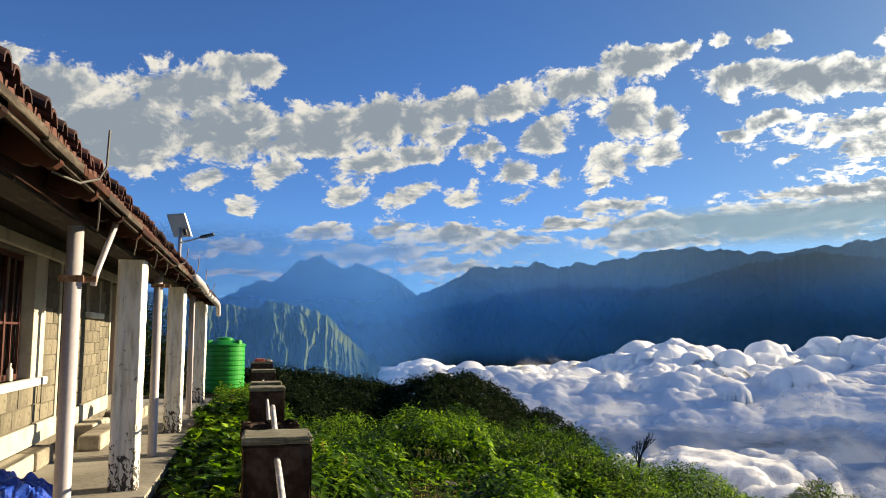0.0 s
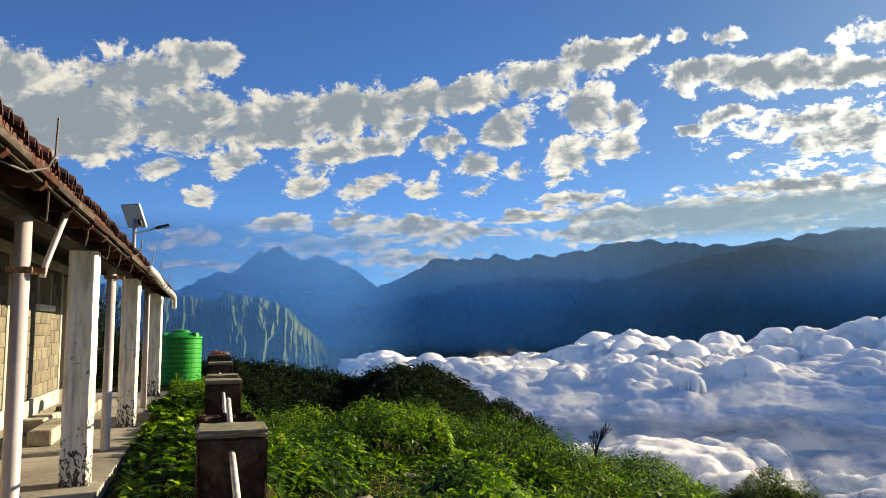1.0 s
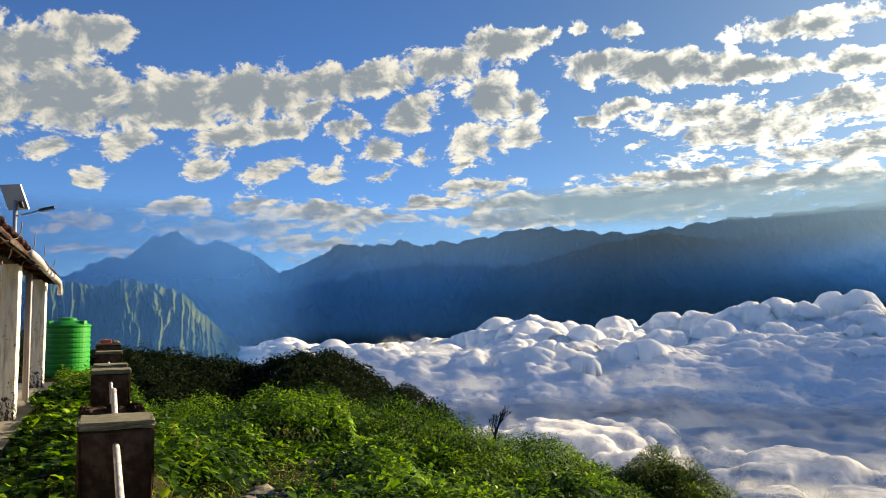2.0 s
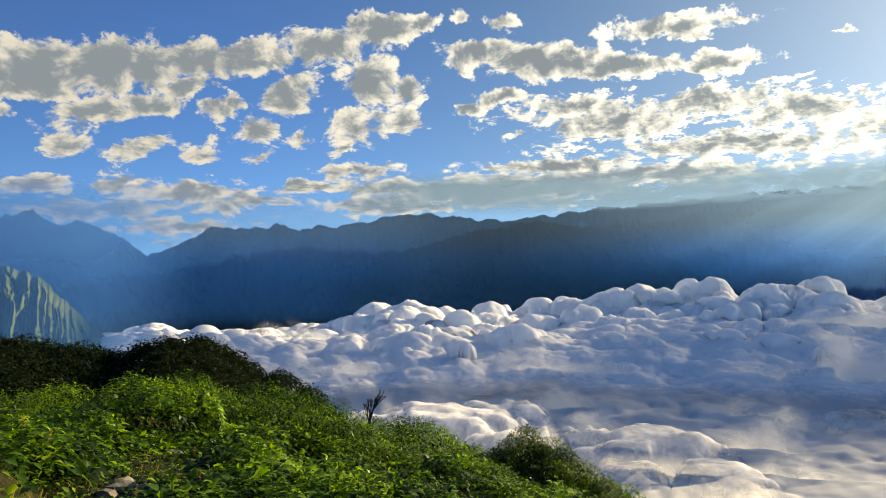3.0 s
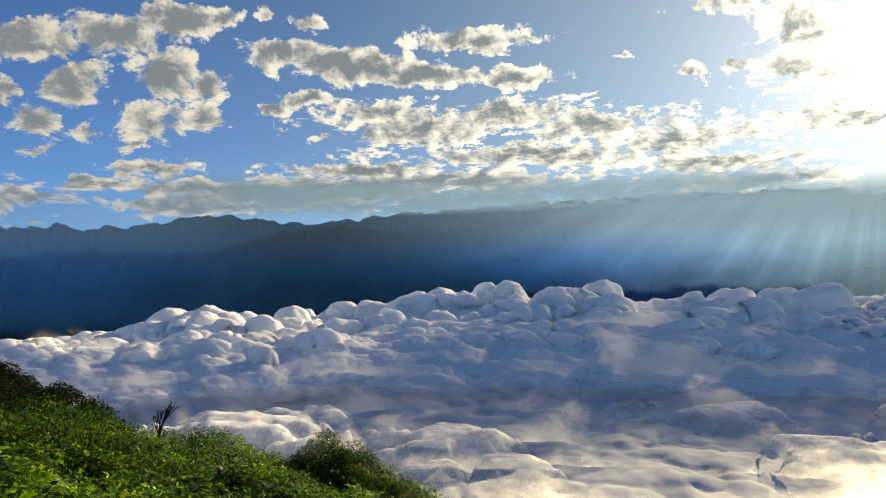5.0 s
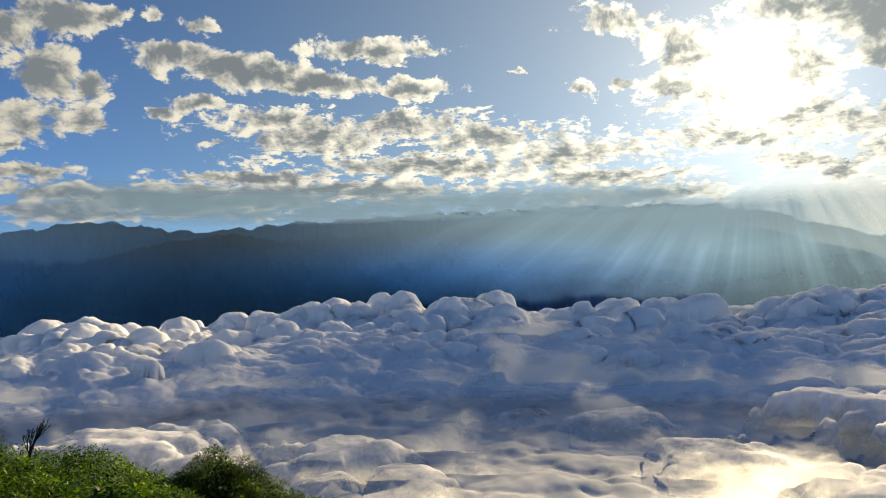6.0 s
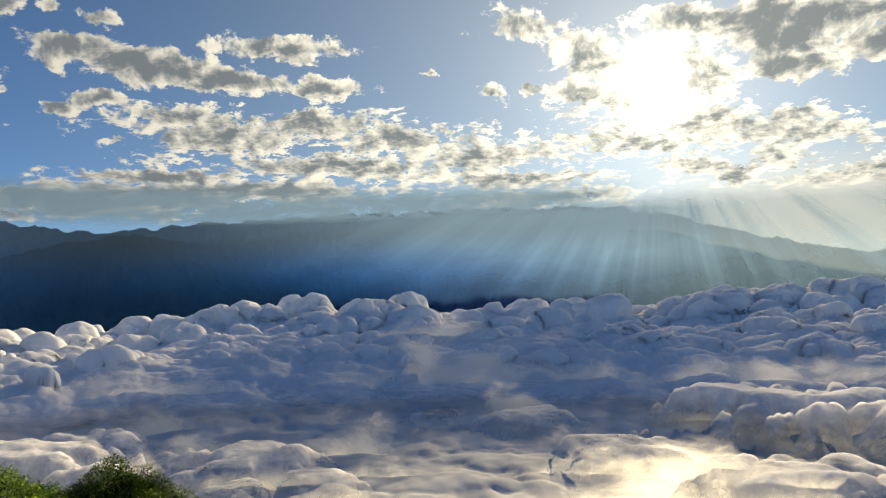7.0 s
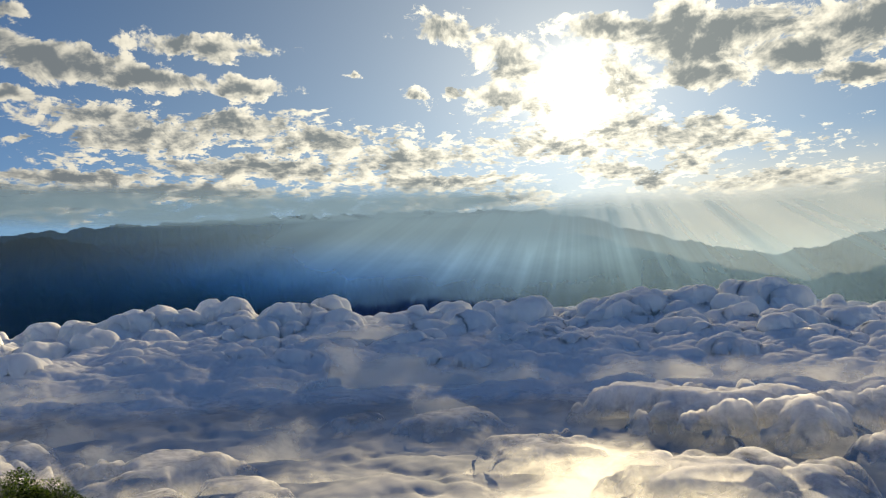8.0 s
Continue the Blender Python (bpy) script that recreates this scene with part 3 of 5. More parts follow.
# heads along the crest of the cloud bank: azimuth, elevation of the top, half width (degrees), distance
CREST_HEADS = ((-6.0, -2.35, 2.2, 2500), (-0.5, -1.8, 2.8, 2500), (3.2, -2.0, 2.0, 2450), (8.9, -2.1, 2.2, 2450), (12.6, -1.7, 1.5, 2450), (16.9, -0.6, 2.2, 2500), (20.0, -1.05, 1.9, 2450), (23.1, -0.7, 2.1, 2500),
               (26.2, -1.25, 1.5, 2450), (29.3, -0.55, 2.2, 2520), (33.3, -0.15, 1.9, 2550), (37.8, 0.0, 2.3, 2550), (41.9, -0.1, 1.7, 2550), (44.7, 0.7, 2.2, 2600), (48.2, -0.25, 1.9, 2550), (51.7, -0.38, 2.0, 2560),
               (55.2, -0.15, 2.1, 2550), (60.0, -0.45, 2.3, 2600), (63.1, -0.33, 1.8, 2600), (66.4, -0.1, 2.1, 2620), (70.2, 0.07, 2.1, 2650), (73.0, 0.38, 1.8, 2650), (77.5, 0.12, 2.3, 2680), (82.2, -0.45, 2.4, 2680), (88.0, -0.5, 3.0, 2680))


def head_cap(az, D, a0, e0, half, d0, flat=1.0):
    """A rounded head that stands on the deck; far below where it is not."""
    R = d0 * math.tan(radians(half))
    top = 1.5 + d0 * math.tan(radians(e0))
    q = 1 - ((az - a0) / half) ** 2 - ((D - d0) / R) ** 2
    return np.where(q > 0, top - R * flat * (1 - np.sqrt(np.maximum(q, 0))), -400.0)


def deck_base(az, D, foot=-94.0):
    """The body of the bank, which climbs to its crest."""
    crest = np.interp(az, [h[0] for h in CREST_HEADS], [h[1] for h in CREST_HEADS]) - 1.05
    back = sstep(D, 1300, 2480) ** 1.3
    return foot * (1 - back) + (1.5 + 2500 * np.tan(np.radians(crest))) * back


def cloud_height(X, Y, A, D):
    az, lg = np.degrees(A), np.log(D)
    # a long shaded ramp climbs from the valley mist to the foot of the bank
    ramp = -178 + 84 * sstep(D, 900, 1750) + 12 * (fractal(az * 0.3, lg * 6, 4, 44) - 0.5)
    z = deck_base(az, D, np.minimum(ramp, -94)) - 150 * sstep(D, 2700, 3300)
    z = z + (fractal(az * 0.35, lg * 9, 4, 40) - 0.5) * 26 * sstep(D, 900, 1500)
    wa, wd = (fractal(az * 0.45, D / 190.0, 3, 141, 0.55) - 0.5) * 2.4, (fractal(az * 0.45, D / 190.0, 3, 145, 0.55) - 0.5) * 110
    for a0, e0, half, d0 in CREST_HEADS:
        z = np.maximum(z, head_cap(az + wa * 0.6, D + wd, a0, e0 - 0.50, half * 1.2, d0, 0.95))
    # smaller heads crowd before the crest and sink into the shaded foot
    r_ = random.Random(21)
    for k in range(230):
        f = r_.random() ** 0.6
        d0, a0 = 1400 + 1080 * f, r_.uniform(-10, 92)
        half = r_.uniform(0.8, 2.2) * (0.7 + 0.3 * f)
        R = d0 * math.tan(radians(half))
        top = float(deck_base(a0, d0)) + R * r_.uniform(0.40, 1.10) * (0.30 + 0.70 * f) * (1.0 if a0 > 13 else 0.45)
        z = np.maximum(z, head_cap(az + wa, D + wd, a0, math.degrees(math.atan((top - 1.5) / d0)), half, d0, 0.55 + 0.4 * f))
    # nearer and lower: single cream clouds standing out of the valley mist
    wx, wy = (fractal(X / 110.0, Y / 110.0, 5, 31, 0.6) - 0.5), (fractal(X / 110.0, Y / 110.0, 5, 35, 0.6) - 0.5)
    heads = domes(X / 75.0 + wx, Y / 75.0 + wy, 80) * 0.62 + domes(X / 34.0 + wx * 2, Y / 34.0 + wy * 2, 83) * 0.22
    for a0, d0, half, deep, high in LOOSE_CLOUDS:
        e = 1 - ((az - a0 + wx * half * 1.6) / half) ** 2 - ((D - d0 + wy * deep * 1.8) / deep) ** 2
        body_ = sstep(e + 0.5 * (heads - 0.4), -0.7, 0.95)
        z = np.maximum(z, -182 + (high * 0.72 + 18) * body_ * (0.84 + 0.20 * heads))
    return z


# single clouds below the bank: azimuth, distance, half width in degrees, half depth, height
LOOSE_CLOUDS = ((22, 860, 10.5, 140, 62), (35, 800, 7.0, 90, 50), (73, 1020, 11.0, 140, 84), (60.5, 790, 5.4, 75, 44), (72.5, 660, 7.5, 85, 58), (54.2, 990, 4.6, 70, 46), (47, 1040, 3.0, 55, 36),
                (33.6, 660, 2.6, 55, 36), (39.5, 650, 3.2, 65, 40), (50, 560, 4.5, 60, 30), (63, 520, 6.0, 60, 30), (84, 820, 5.5, 80, 60), (28, 520, 5.0, 60, 30), (44, 460, 4.0, 45, 24), (56, 430, 5.0, 45, 22), (76, 470, 7.0, 60, 34),
                (6, 900, 7.0, 90, 50), (-5, 1000, 6.0, 90, 50))


def swollen_sheet(name, az, dist, mat_):
    """The deck of cloud: its heads swell outwards in smaller and smaller puffs."""
    A, D = np.meshgrid(np.radians(az), dist)
    X, Y = D * np.sin(A), D * np.cos(A)
    Z = cloud_height(X, Y, A, D)
    P = np.stack([X, Y, Z], -1)
    N = np.cross(np.gradient(P, axis=1), np.gradient(P, axis=0))
    N /= np.linalg.norm(N, axis=2)[..., None] + 1e-9
    N *= np.sign(N[..., 2:3] + 1e-9)
    near = (np.degrees(A) > -12) & (np.degrees(A) < 92) & (D > 380) & (D < 2850)
    p, n = P[near], N[near]
    d = D[near]
    size = 0.42 + 0.58 * sstep(d, 1150, 1700)
    bank = 0.45 + 0.55 * sstep(d, 1350, 1950)
    w3 = np.stack([fractal(p[:, 0] / 90, p[:, 1] / 90 + p[:, 2] / 70, 3, 201), fractal(p[:, 1] / 90, p[:, 2] / 90 + p[:, 0] / 70, 3, 205), fractal(p[:, 2] / 90, p[:, 0] / 90 - p[:, 1] / 70, 3, 209)], -1)
    p3 = p + w3 * 50
    swell = (46 * puffs(p3, 66.0, 300) - 18) * sstep(d, 1000, 1500) + 17 * puffs(p3, 28.0, 310) + 8 * puffs(p3, 12.5, 320)
    calm = 0.5 + 0.5 * sstep(fractal(p[:, 0] / 260, p[:, 1] / 260, 3, 330), 0.35, 0.6)
    P[near] = p + n * ((swell - 12) * size * bank * calm)[:, None]
    nr, nc = A.shape
    idx = np.arange(nr * nc).reshape(nr, nc)
    faces = np.stack([idx[:-1, :-1], idx[1:, :-1], idx[1:, 1:], idx[:-1, 1:]], -1).reshape(-1, 4)
    ob = stuff_mesh(name, P.reshape(-1, 3), faces[:, ::-1], mat_)
    ob.data.polygons.foreach_set("use_smooth", np.ones(len(faces), bool))
    return ob


def stuff_mesh(name, verts, faces, mat_):
    me = bpy.data.meshes.new(name)
    me.vertices.add(len(verts))
    me.vertices.foreach_set("co", np.asarray(verts, np.float32).ravel())
    k = faces.shape[1]
    me.loops.add(faces.size)
    me.loops.foreach_set("vertex_index", faces.astype(np.int32).ravel())
    me.polygons.add(len(faces))
    me.polygons.foreach_set("loop_start", np.arange(0, faces.size, k, dtype=np.int32))
    me.update(calc_edges=True)
    me.materials.append(mat_)
    return new(name, me)


ca = np.concatenate([np.arange(-34, -12, 0.5), np.arange(-12, 92, 0.11), np.arange(92, 324, 4.0), [324]])
cd = np.concatenate([np.geomspace(230, 1250, 150), np.linspace(1258, 2850, 290), np.geomspace(2880, 4900, 24)])
cloud_sea = swollen_sheet("cloud_sea", ca, cd, M_CLOUD)
tagged(cloud_sea, "billowing white cloud sea filling the valley", "cloud", kind="structure")


def valley_mist_material():
    """Thin grey-blue mist over the dark valley floor, with paler drifts."""
    m, n = material("valley_mist")
    pos = n.add("ShaderNodeTexCoord").outputs["Object"]
    drift = n.noise(pos, 0.010, 10, 0.68, 0.9)
    col = n.ramp(drift, [(0.30, (0.52, 0.55, 0.56)), (0.44, (0.64, 0.66, 0.66)), (0.54, (0.78, 0.78, 0.75)), (0.66, (0.90, 0.89, 0.84))])
    bs = n.add("ShaderNodeBsdfDiffuse", {"Color": col})
    x, y, z = n.add("ShaderNodeSeparateXYZ", {0: pos}).outputs
    far_ = n.math("SQRT", n.math("ADD", n.math("MULTIPLY", x, x), n.math("MULTIPLY", y, y)))
    edge = n.smooth(n.math("ADD", far_, n.math("MULTIPLY", n.math("SUBTRACT", drift, 0.5), 500.0)), 1080.0, 1290.0, 1.0, 0.0)
    n.put(n.out.inputs[0], n.add("ShaderNodeMixShader", {0: edge, 1: n.add("ShaderNodeBsdfTransparent"), 2: bs}))
    return m


def mist_height(X, Y, A, D):
    az, lg = np.degrees(A), np.log(D)
    return -166 + 84 * sstep(D, 900, 1750) + 9 * (fractal(X / 130.0, Y / 130.0, 5, 71) - 0.5) + 5 * domes(X / 60.0 + 2 * fractal(X / 90.0, Y / 90.0, 3, 72), Y / 60.0, 73) * sstep(fractal(X / 200.0, Y / 200.0, 3, 74), 0.4, 0.65) + 12 * (fractal(az * 0.3, lg * 6, 4, 44) - 0.5)


valley_mist = polar_sheet("valley_mist", np.arange(-34, 97, 0.25), np.geomspace(215, 1500, 260), mist_height, valley_mist_material())
tagged(valley_mist, "thin grey-blue mist over the shaded valley floor", "mist", kind="structure")


def haze_material(name, left, right, cap, tint, tint_sun, fade_az=None, painted_beams=0.0, reach=4050.0, foot=(-110.0, -10.0)):
    """Haze painted as a tinted see-through sheet: clear to the left, thicker below the sun; cap: thickness of the cloud
    that hides the crest.
    """
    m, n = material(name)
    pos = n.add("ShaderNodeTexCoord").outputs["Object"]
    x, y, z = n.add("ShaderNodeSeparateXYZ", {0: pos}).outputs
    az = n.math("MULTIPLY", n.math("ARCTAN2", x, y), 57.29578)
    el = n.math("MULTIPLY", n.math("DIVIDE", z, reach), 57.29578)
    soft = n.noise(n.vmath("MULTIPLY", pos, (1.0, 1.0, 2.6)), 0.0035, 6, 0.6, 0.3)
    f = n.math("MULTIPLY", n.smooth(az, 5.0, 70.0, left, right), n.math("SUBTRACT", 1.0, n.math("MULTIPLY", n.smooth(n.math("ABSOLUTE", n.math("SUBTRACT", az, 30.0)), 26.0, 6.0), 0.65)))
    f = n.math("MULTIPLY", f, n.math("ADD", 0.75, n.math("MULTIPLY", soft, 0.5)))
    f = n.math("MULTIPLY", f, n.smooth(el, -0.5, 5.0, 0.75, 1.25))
    if painted_beams:
        # sunbeams painted as denser stripes of the sheet, fanning out from the sun
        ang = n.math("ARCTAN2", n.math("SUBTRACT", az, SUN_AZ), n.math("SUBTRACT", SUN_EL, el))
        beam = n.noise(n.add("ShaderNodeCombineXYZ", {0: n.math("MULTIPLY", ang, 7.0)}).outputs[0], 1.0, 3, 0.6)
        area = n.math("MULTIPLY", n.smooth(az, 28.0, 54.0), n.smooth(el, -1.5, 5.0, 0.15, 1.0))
        f = n.math("ADD", f, n.math("MULTIPLY", n.math("MULTIPLY", n.smooth(beam, 0.36, 0.76), area), painted_beams))
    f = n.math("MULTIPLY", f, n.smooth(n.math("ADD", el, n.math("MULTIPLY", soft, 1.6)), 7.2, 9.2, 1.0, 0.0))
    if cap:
        # denser tint paints hazy light before the upper slopes, under the cloud that hides the crest
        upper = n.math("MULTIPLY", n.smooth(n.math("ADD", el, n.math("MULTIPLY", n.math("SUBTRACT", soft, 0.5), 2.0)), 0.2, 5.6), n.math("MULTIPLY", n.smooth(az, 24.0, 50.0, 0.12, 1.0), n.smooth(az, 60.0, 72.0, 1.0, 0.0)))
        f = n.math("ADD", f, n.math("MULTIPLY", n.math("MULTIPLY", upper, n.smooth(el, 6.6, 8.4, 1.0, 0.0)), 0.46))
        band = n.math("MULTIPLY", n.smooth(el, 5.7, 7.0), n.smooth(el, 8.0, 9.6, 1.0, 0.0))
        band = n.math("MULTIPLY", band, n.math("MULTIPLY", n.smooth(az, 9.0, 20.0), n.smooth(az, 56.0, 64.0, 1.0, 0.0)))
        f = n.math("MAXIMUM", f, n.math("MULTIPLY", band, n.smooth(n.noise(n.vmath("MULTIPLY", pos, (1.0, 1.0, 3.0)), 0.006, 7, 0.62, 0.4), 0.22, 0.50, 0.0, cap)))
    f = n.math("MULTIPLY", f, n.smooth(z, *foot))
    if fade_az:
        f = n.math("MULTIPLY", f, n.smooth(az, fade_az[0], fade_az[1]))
    # a paler tint is painted towards the sun, for sunlit haze
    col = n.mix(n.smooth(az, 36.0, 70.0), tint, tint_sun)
    # grey-blue painted in higher up, for the shaded crest cloud and dim haze
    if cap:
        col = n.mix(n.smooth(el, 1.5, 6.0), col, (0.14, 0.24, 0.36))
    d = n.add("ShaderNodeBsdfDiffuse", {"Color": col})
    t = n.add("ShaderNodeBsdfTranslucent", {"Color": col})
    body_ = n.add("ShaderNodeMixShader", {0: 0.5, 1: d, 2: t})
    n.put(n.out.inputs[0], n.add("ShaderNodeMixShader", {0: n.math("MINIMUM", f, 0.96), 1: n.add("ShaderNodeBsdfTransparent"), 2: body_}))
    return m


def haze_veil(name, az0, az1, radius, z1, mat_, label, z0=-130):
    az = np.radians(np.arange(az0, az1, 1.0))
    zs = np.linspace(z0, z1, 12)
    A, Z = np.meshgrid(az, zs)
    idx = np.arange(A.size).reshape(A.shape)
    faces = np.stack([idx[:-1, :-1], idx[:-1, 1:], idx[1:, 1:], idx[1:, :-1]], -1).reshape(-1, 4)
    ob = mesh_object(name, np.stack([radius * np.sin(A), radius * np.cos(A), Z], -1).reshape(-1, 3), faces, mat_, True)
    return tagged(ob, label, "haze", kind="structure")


# see-through sheets stand in for the haze in the air
haze_veil("haze_far", -50, 112, 4280, 700, haze_material("haze_far", 0.14, 0.24, 0.0, (0.05, 0.26, 0.80), (0.55, 0.62, 0.68), reach=4280.0), "blue see-through sheet painting haze before the far range")
haze_veil("haze_middle", -50, 112, 2780, 534, haze_material("haze_middle", 0.18, 0.36, 0.92, (0.03, 0.22, 0.76), (0.26, 0.45, 0.62), painted_beams=0.36, reach=2780.0, foot=(-125.0, -40.0)), "blue see-through haze sheet with painted slanting sunbeams")
haze_veil("haze_near", -62, 4, 1320, 240, haze_material("haze_near", 0.44, 0.44, 0.0, (0.10, 0.34, 0.85), (0.10, 0.34, 0.85), fade_az=(2.0, -6.0), reach=1320.0, foot=(-128.0, -95.0)), "blue see-through sheet painting haze before the green flank")


def mist_material(name, bottom, top, grain, most, gap):
    """Loose rags of mist that thin out upwards, with clear gaps between them."""
    m, n = material(name)
    pos = n.add("ShaderNodeTexCoord").outputs["Object"]
    z = n.add("ShaderNodeSeparateXYZ", {0: pos}).outputs[2]
    rag = n.noise(n.vmath("MULTIPLY", pos, (1.0, 1.0, 1.9)), grain, 9, 0.60, 0.45)
    heap = n.noise(pos, grain * 0.45, 2, 0.5)
    f = n.math("ADD", n.math("MULTIPLY", rag, 0.6), n.math("MULTIPLY", heap, 0.7))
    f = n.smooth(n.math("SUBTRACT", f, n.smooth(z, bottom, top, 0.0, 0.30)), gap, gap + 0.17, 0.0, most)
    f = n.math("MULTIPLY", f, n.smooth(z, bottom, bottom + (top - bottom) * 0.3))
    f = n.math("MULTIPLY", f, n.smooth(z, top, top - (top - bottom) * 0.25))
    d = n.add("ShaderNodeBsdfDiffuse", {"Color": (0.86, 0.86, 0.82, 1)})
    t = n.add("ShaderNodeBsdfTranslucent", {"Color": (0.86, 0.86, 0.82, 1)})
    n.put(n.out.inputs[0], n.add("ShaderNodeMixShader", {0: f, 1: n.add("ShaderNodeBsdfTransparent"), 2: n.add("ShaderNodeMixShader", {0: 0.6, 1: d, 2: t})}))
    return m


# drifting rags: distance, lowest and highest point, grain, thickness, gaps
for reach_at, z_low, z_top, grain, most, gap in ((380, -190, -128, 0.022, 0.5, 0.52), (450, -190, -122, 0.019, 0.55, 0.52), (540, -190, -116, 0.016, 0.7, 0.50), (640, -190, -112, 0.014, 0.9, 0.49), (760, -190, -108, 0.012, 0.85, 0.49), (900, -190, -100, 0.011, 0.75, 0.50),
                                                 (1080, -190, -60, 0.010, 0.5, 0.53), (1350, -150, -40, 0.008, 0.55, 0.50), (1800, -130, 10, 0.006, 0.50, 0.52)):
    haze_veil("mist_rags", -34, 96, reach_at, z_top, mist_material("mist", z_low, z_top, grain, most, gap), "thin rags of mist drifting over the cloud sea", z_low)


# ---------------------------------------------------------------- plants
def leaf_mesh(base, heading, pitch, length, width, fold=0.12):
    """Vertices and faces of many folded leaves; all arguments are arrays."""
    n = len(base)
    ch, sh, cp, sp = np.cos(heading), np.sin(heading), np.cos(pitch), np.sin(pitch)
    fwd = np.stack([sh * cp, ch * cp, sp], -1)
    side = np.stack([ch, -sh, 0 * ch], -1)
    up = np.cross(side, fwd)
    L, W = length[:, None], width[:, None]
    droop = np.array([0, 0, -0.25])
    pts = np.stack([base, base + fwd * L * 0.45 - side * W * 0.5 + up * W * fold, base + fwd * L * 0.5 - up * W * fold * 0.4,
                    base + fwd * L * 0.45 + side * W * 0.5 + up * W * fold, base + fwd * L + droop * L], 1)
    tri = np.array([[0, 2, 1], [0, 3, 2], [1, 2, 4], [2, 3, 4]])
    faces = (np.arange(n)[:, None, None] * 5 + tri[None]).reshape(-1, 3)
    return pts.reshape(-1, 3), faces


rng = np.random.default_rng(7)
PATHWAY = np.array([(-1.2, 7.0), (-0.3, 9.4), (0.1, 14.0), (0.8, 19.0), (1.5, 23.0)])


def off_path(x, y):
    return np.abs(x - np.interp(y, PATHWAY[:, 1], PATHWAY[:, 0]))


def plant_cover(x, y):
    """How high the leafy canopy stands over the soil: heaped clumps with hollows between them."""
    v, u = house_axes(x, y)
    rich = 0.55 + 0.75 * sstep(fractal(x * 0.3, y * 0.3, 4, 91), 0.34, 0.66)
    clump = domes(x / 1.9, y / 1.9, 21) * 0.46 + domes(x / 0.62, y / 0.62, 24) * 0.36 + 0.10 * domes(x / 0.25, y / 0.25, 27)
    bare = np.maximum(sstep(off_path(x, y) + 0.5 * (lattice(x * 0.9, y * 0.9, 17) - 0.5), 0.25, 0.95), sstep(y, 13.0, 15.5))
    tall = (0.08 + clump * rich) * (0.06 + 0.94 * bare) * (0.42 + 0.58 * sstep(np.hypot(x, y), 6.0, 14.0))
    tall = tall * (0.30 + 0.70 * sstep(fractal(x * 0.6, y * 0.6, 3, 133), 0.34, 0.52))
    strip = sstep(v, 0.5, 0.0)
    return tall * (1 - strip * 0.62)


def scatter(n_try, test):
    ang = np.radians(rng.uniform(-20, 44, n_try))
    d = np.sqrt(rng.uniform(2.6 ** 2, 27 ** 2, n_try))
    x, y = d * np.sin(ang), d * np.cos(ang)
    keep = test(x, y)
    return x[keep], y[keep]


def on_hill(x, y):
    v, u = house_axes(x, y)
    ok = (v > -0.93) & ~((np.abs(v - 0.1) < 0.2) & (u < 14)) & ~(np.hypot(v + 0.84, u - 21.8) < 0.62) & (u < 26)
    return ok & (rng.uniform(0, 1, x.shape) < 0.10 + 0.90 * np.maximum(sstep(off_path(x, y), 0.3, 1.0), sstep(y, 13.0, 15.5)))


def leaf_field(n, az0, az1, d0, d1, size0, size1, depth, broad):
    """Leaves lying on and just under the canopy, turned outwards along its slope."""
    ang = np.radians(rng.uniform(az0, az1, n))
    d = np.sqrt(rng.uniform(d0 ** 2, d1 ** 2, n))
    x, y = d * np.sin(ang), d * np.cos(ang)
    keep = on_hill(x, y)
    x, y = x[keep], y[keep]
    h = plant_cover(x, y)
    e = 0.06
    gx, gy = (plant_cover(x + e, y) - h) / e, (plant_cover(x, y + e) - h) / e
    m = len(x)
    z = ground_height(x, y) + h * (1 - rng.uniform(0, 1, m) ** 2 * depth)
    out_ = np.arctan2(-gx + rng.normal(0, 0.6, m), -gy + rng.normal(0, 0.6, m))
    tip = np.clip(0.45 - 0.45 * np.hypot(gx, gy), -0.7, 0.6) + rng.normal(0, 0.32, m)
    ln = rng.uniform(size0, size1, m)
    return np.stack([x, y, z], -1), out_, tip, ln, ln * broad


fields = [leaf_field(215000, -19, 42, 5.0, 27.0, 0.05, 0.105, 0.85, 0.58), leaf_field(34000, -19, 30, 3.0, 17.0, 0.10, 0.20, 0.45, 0.66)]
# sprigs that stick out above the rest
sx, sy = scatter(4200, on_hill)
sh_ = plant_cover(sx, sy)
ok_ = sh_ > 0.22
sx, sy, sh_ = sx[ok_], sy[ok_], sh_[ok_]
reach_ = rng.uniform(0.02, 0.2, len(sx))
who = np.repeat(np.arange(len(sx)), 7)
fr = rng.uniform(0.0, 1.0, len(who))
hd = rng.uniform(0, 6.28, len(who))
ln = rng.uniform(0.07, 0.13, len(who))
base_ = np.stack([sx[who] + np.sin(hd) * 0.02, sy[who] + np.cos(hd) * 0.02, ground_height(sx, sy)[who] + sh_[who] + reach_[who] * fr], -1)
fields.append((base_, hd, rng.normal(0.5, 0.4, len(who)), ln, ln * 0.42))
cols = [np.concatenate(c) for c in zip(*fields)]
lv, lf = leaf_mesh(*cols)
hill_plants = stuff_mesh("hillside_plants", lv, lf, M_LEAF)
tagged(hill_plants, "dense leafy green undergrowth covering the hillside", "undergrowth", kind="stuff")


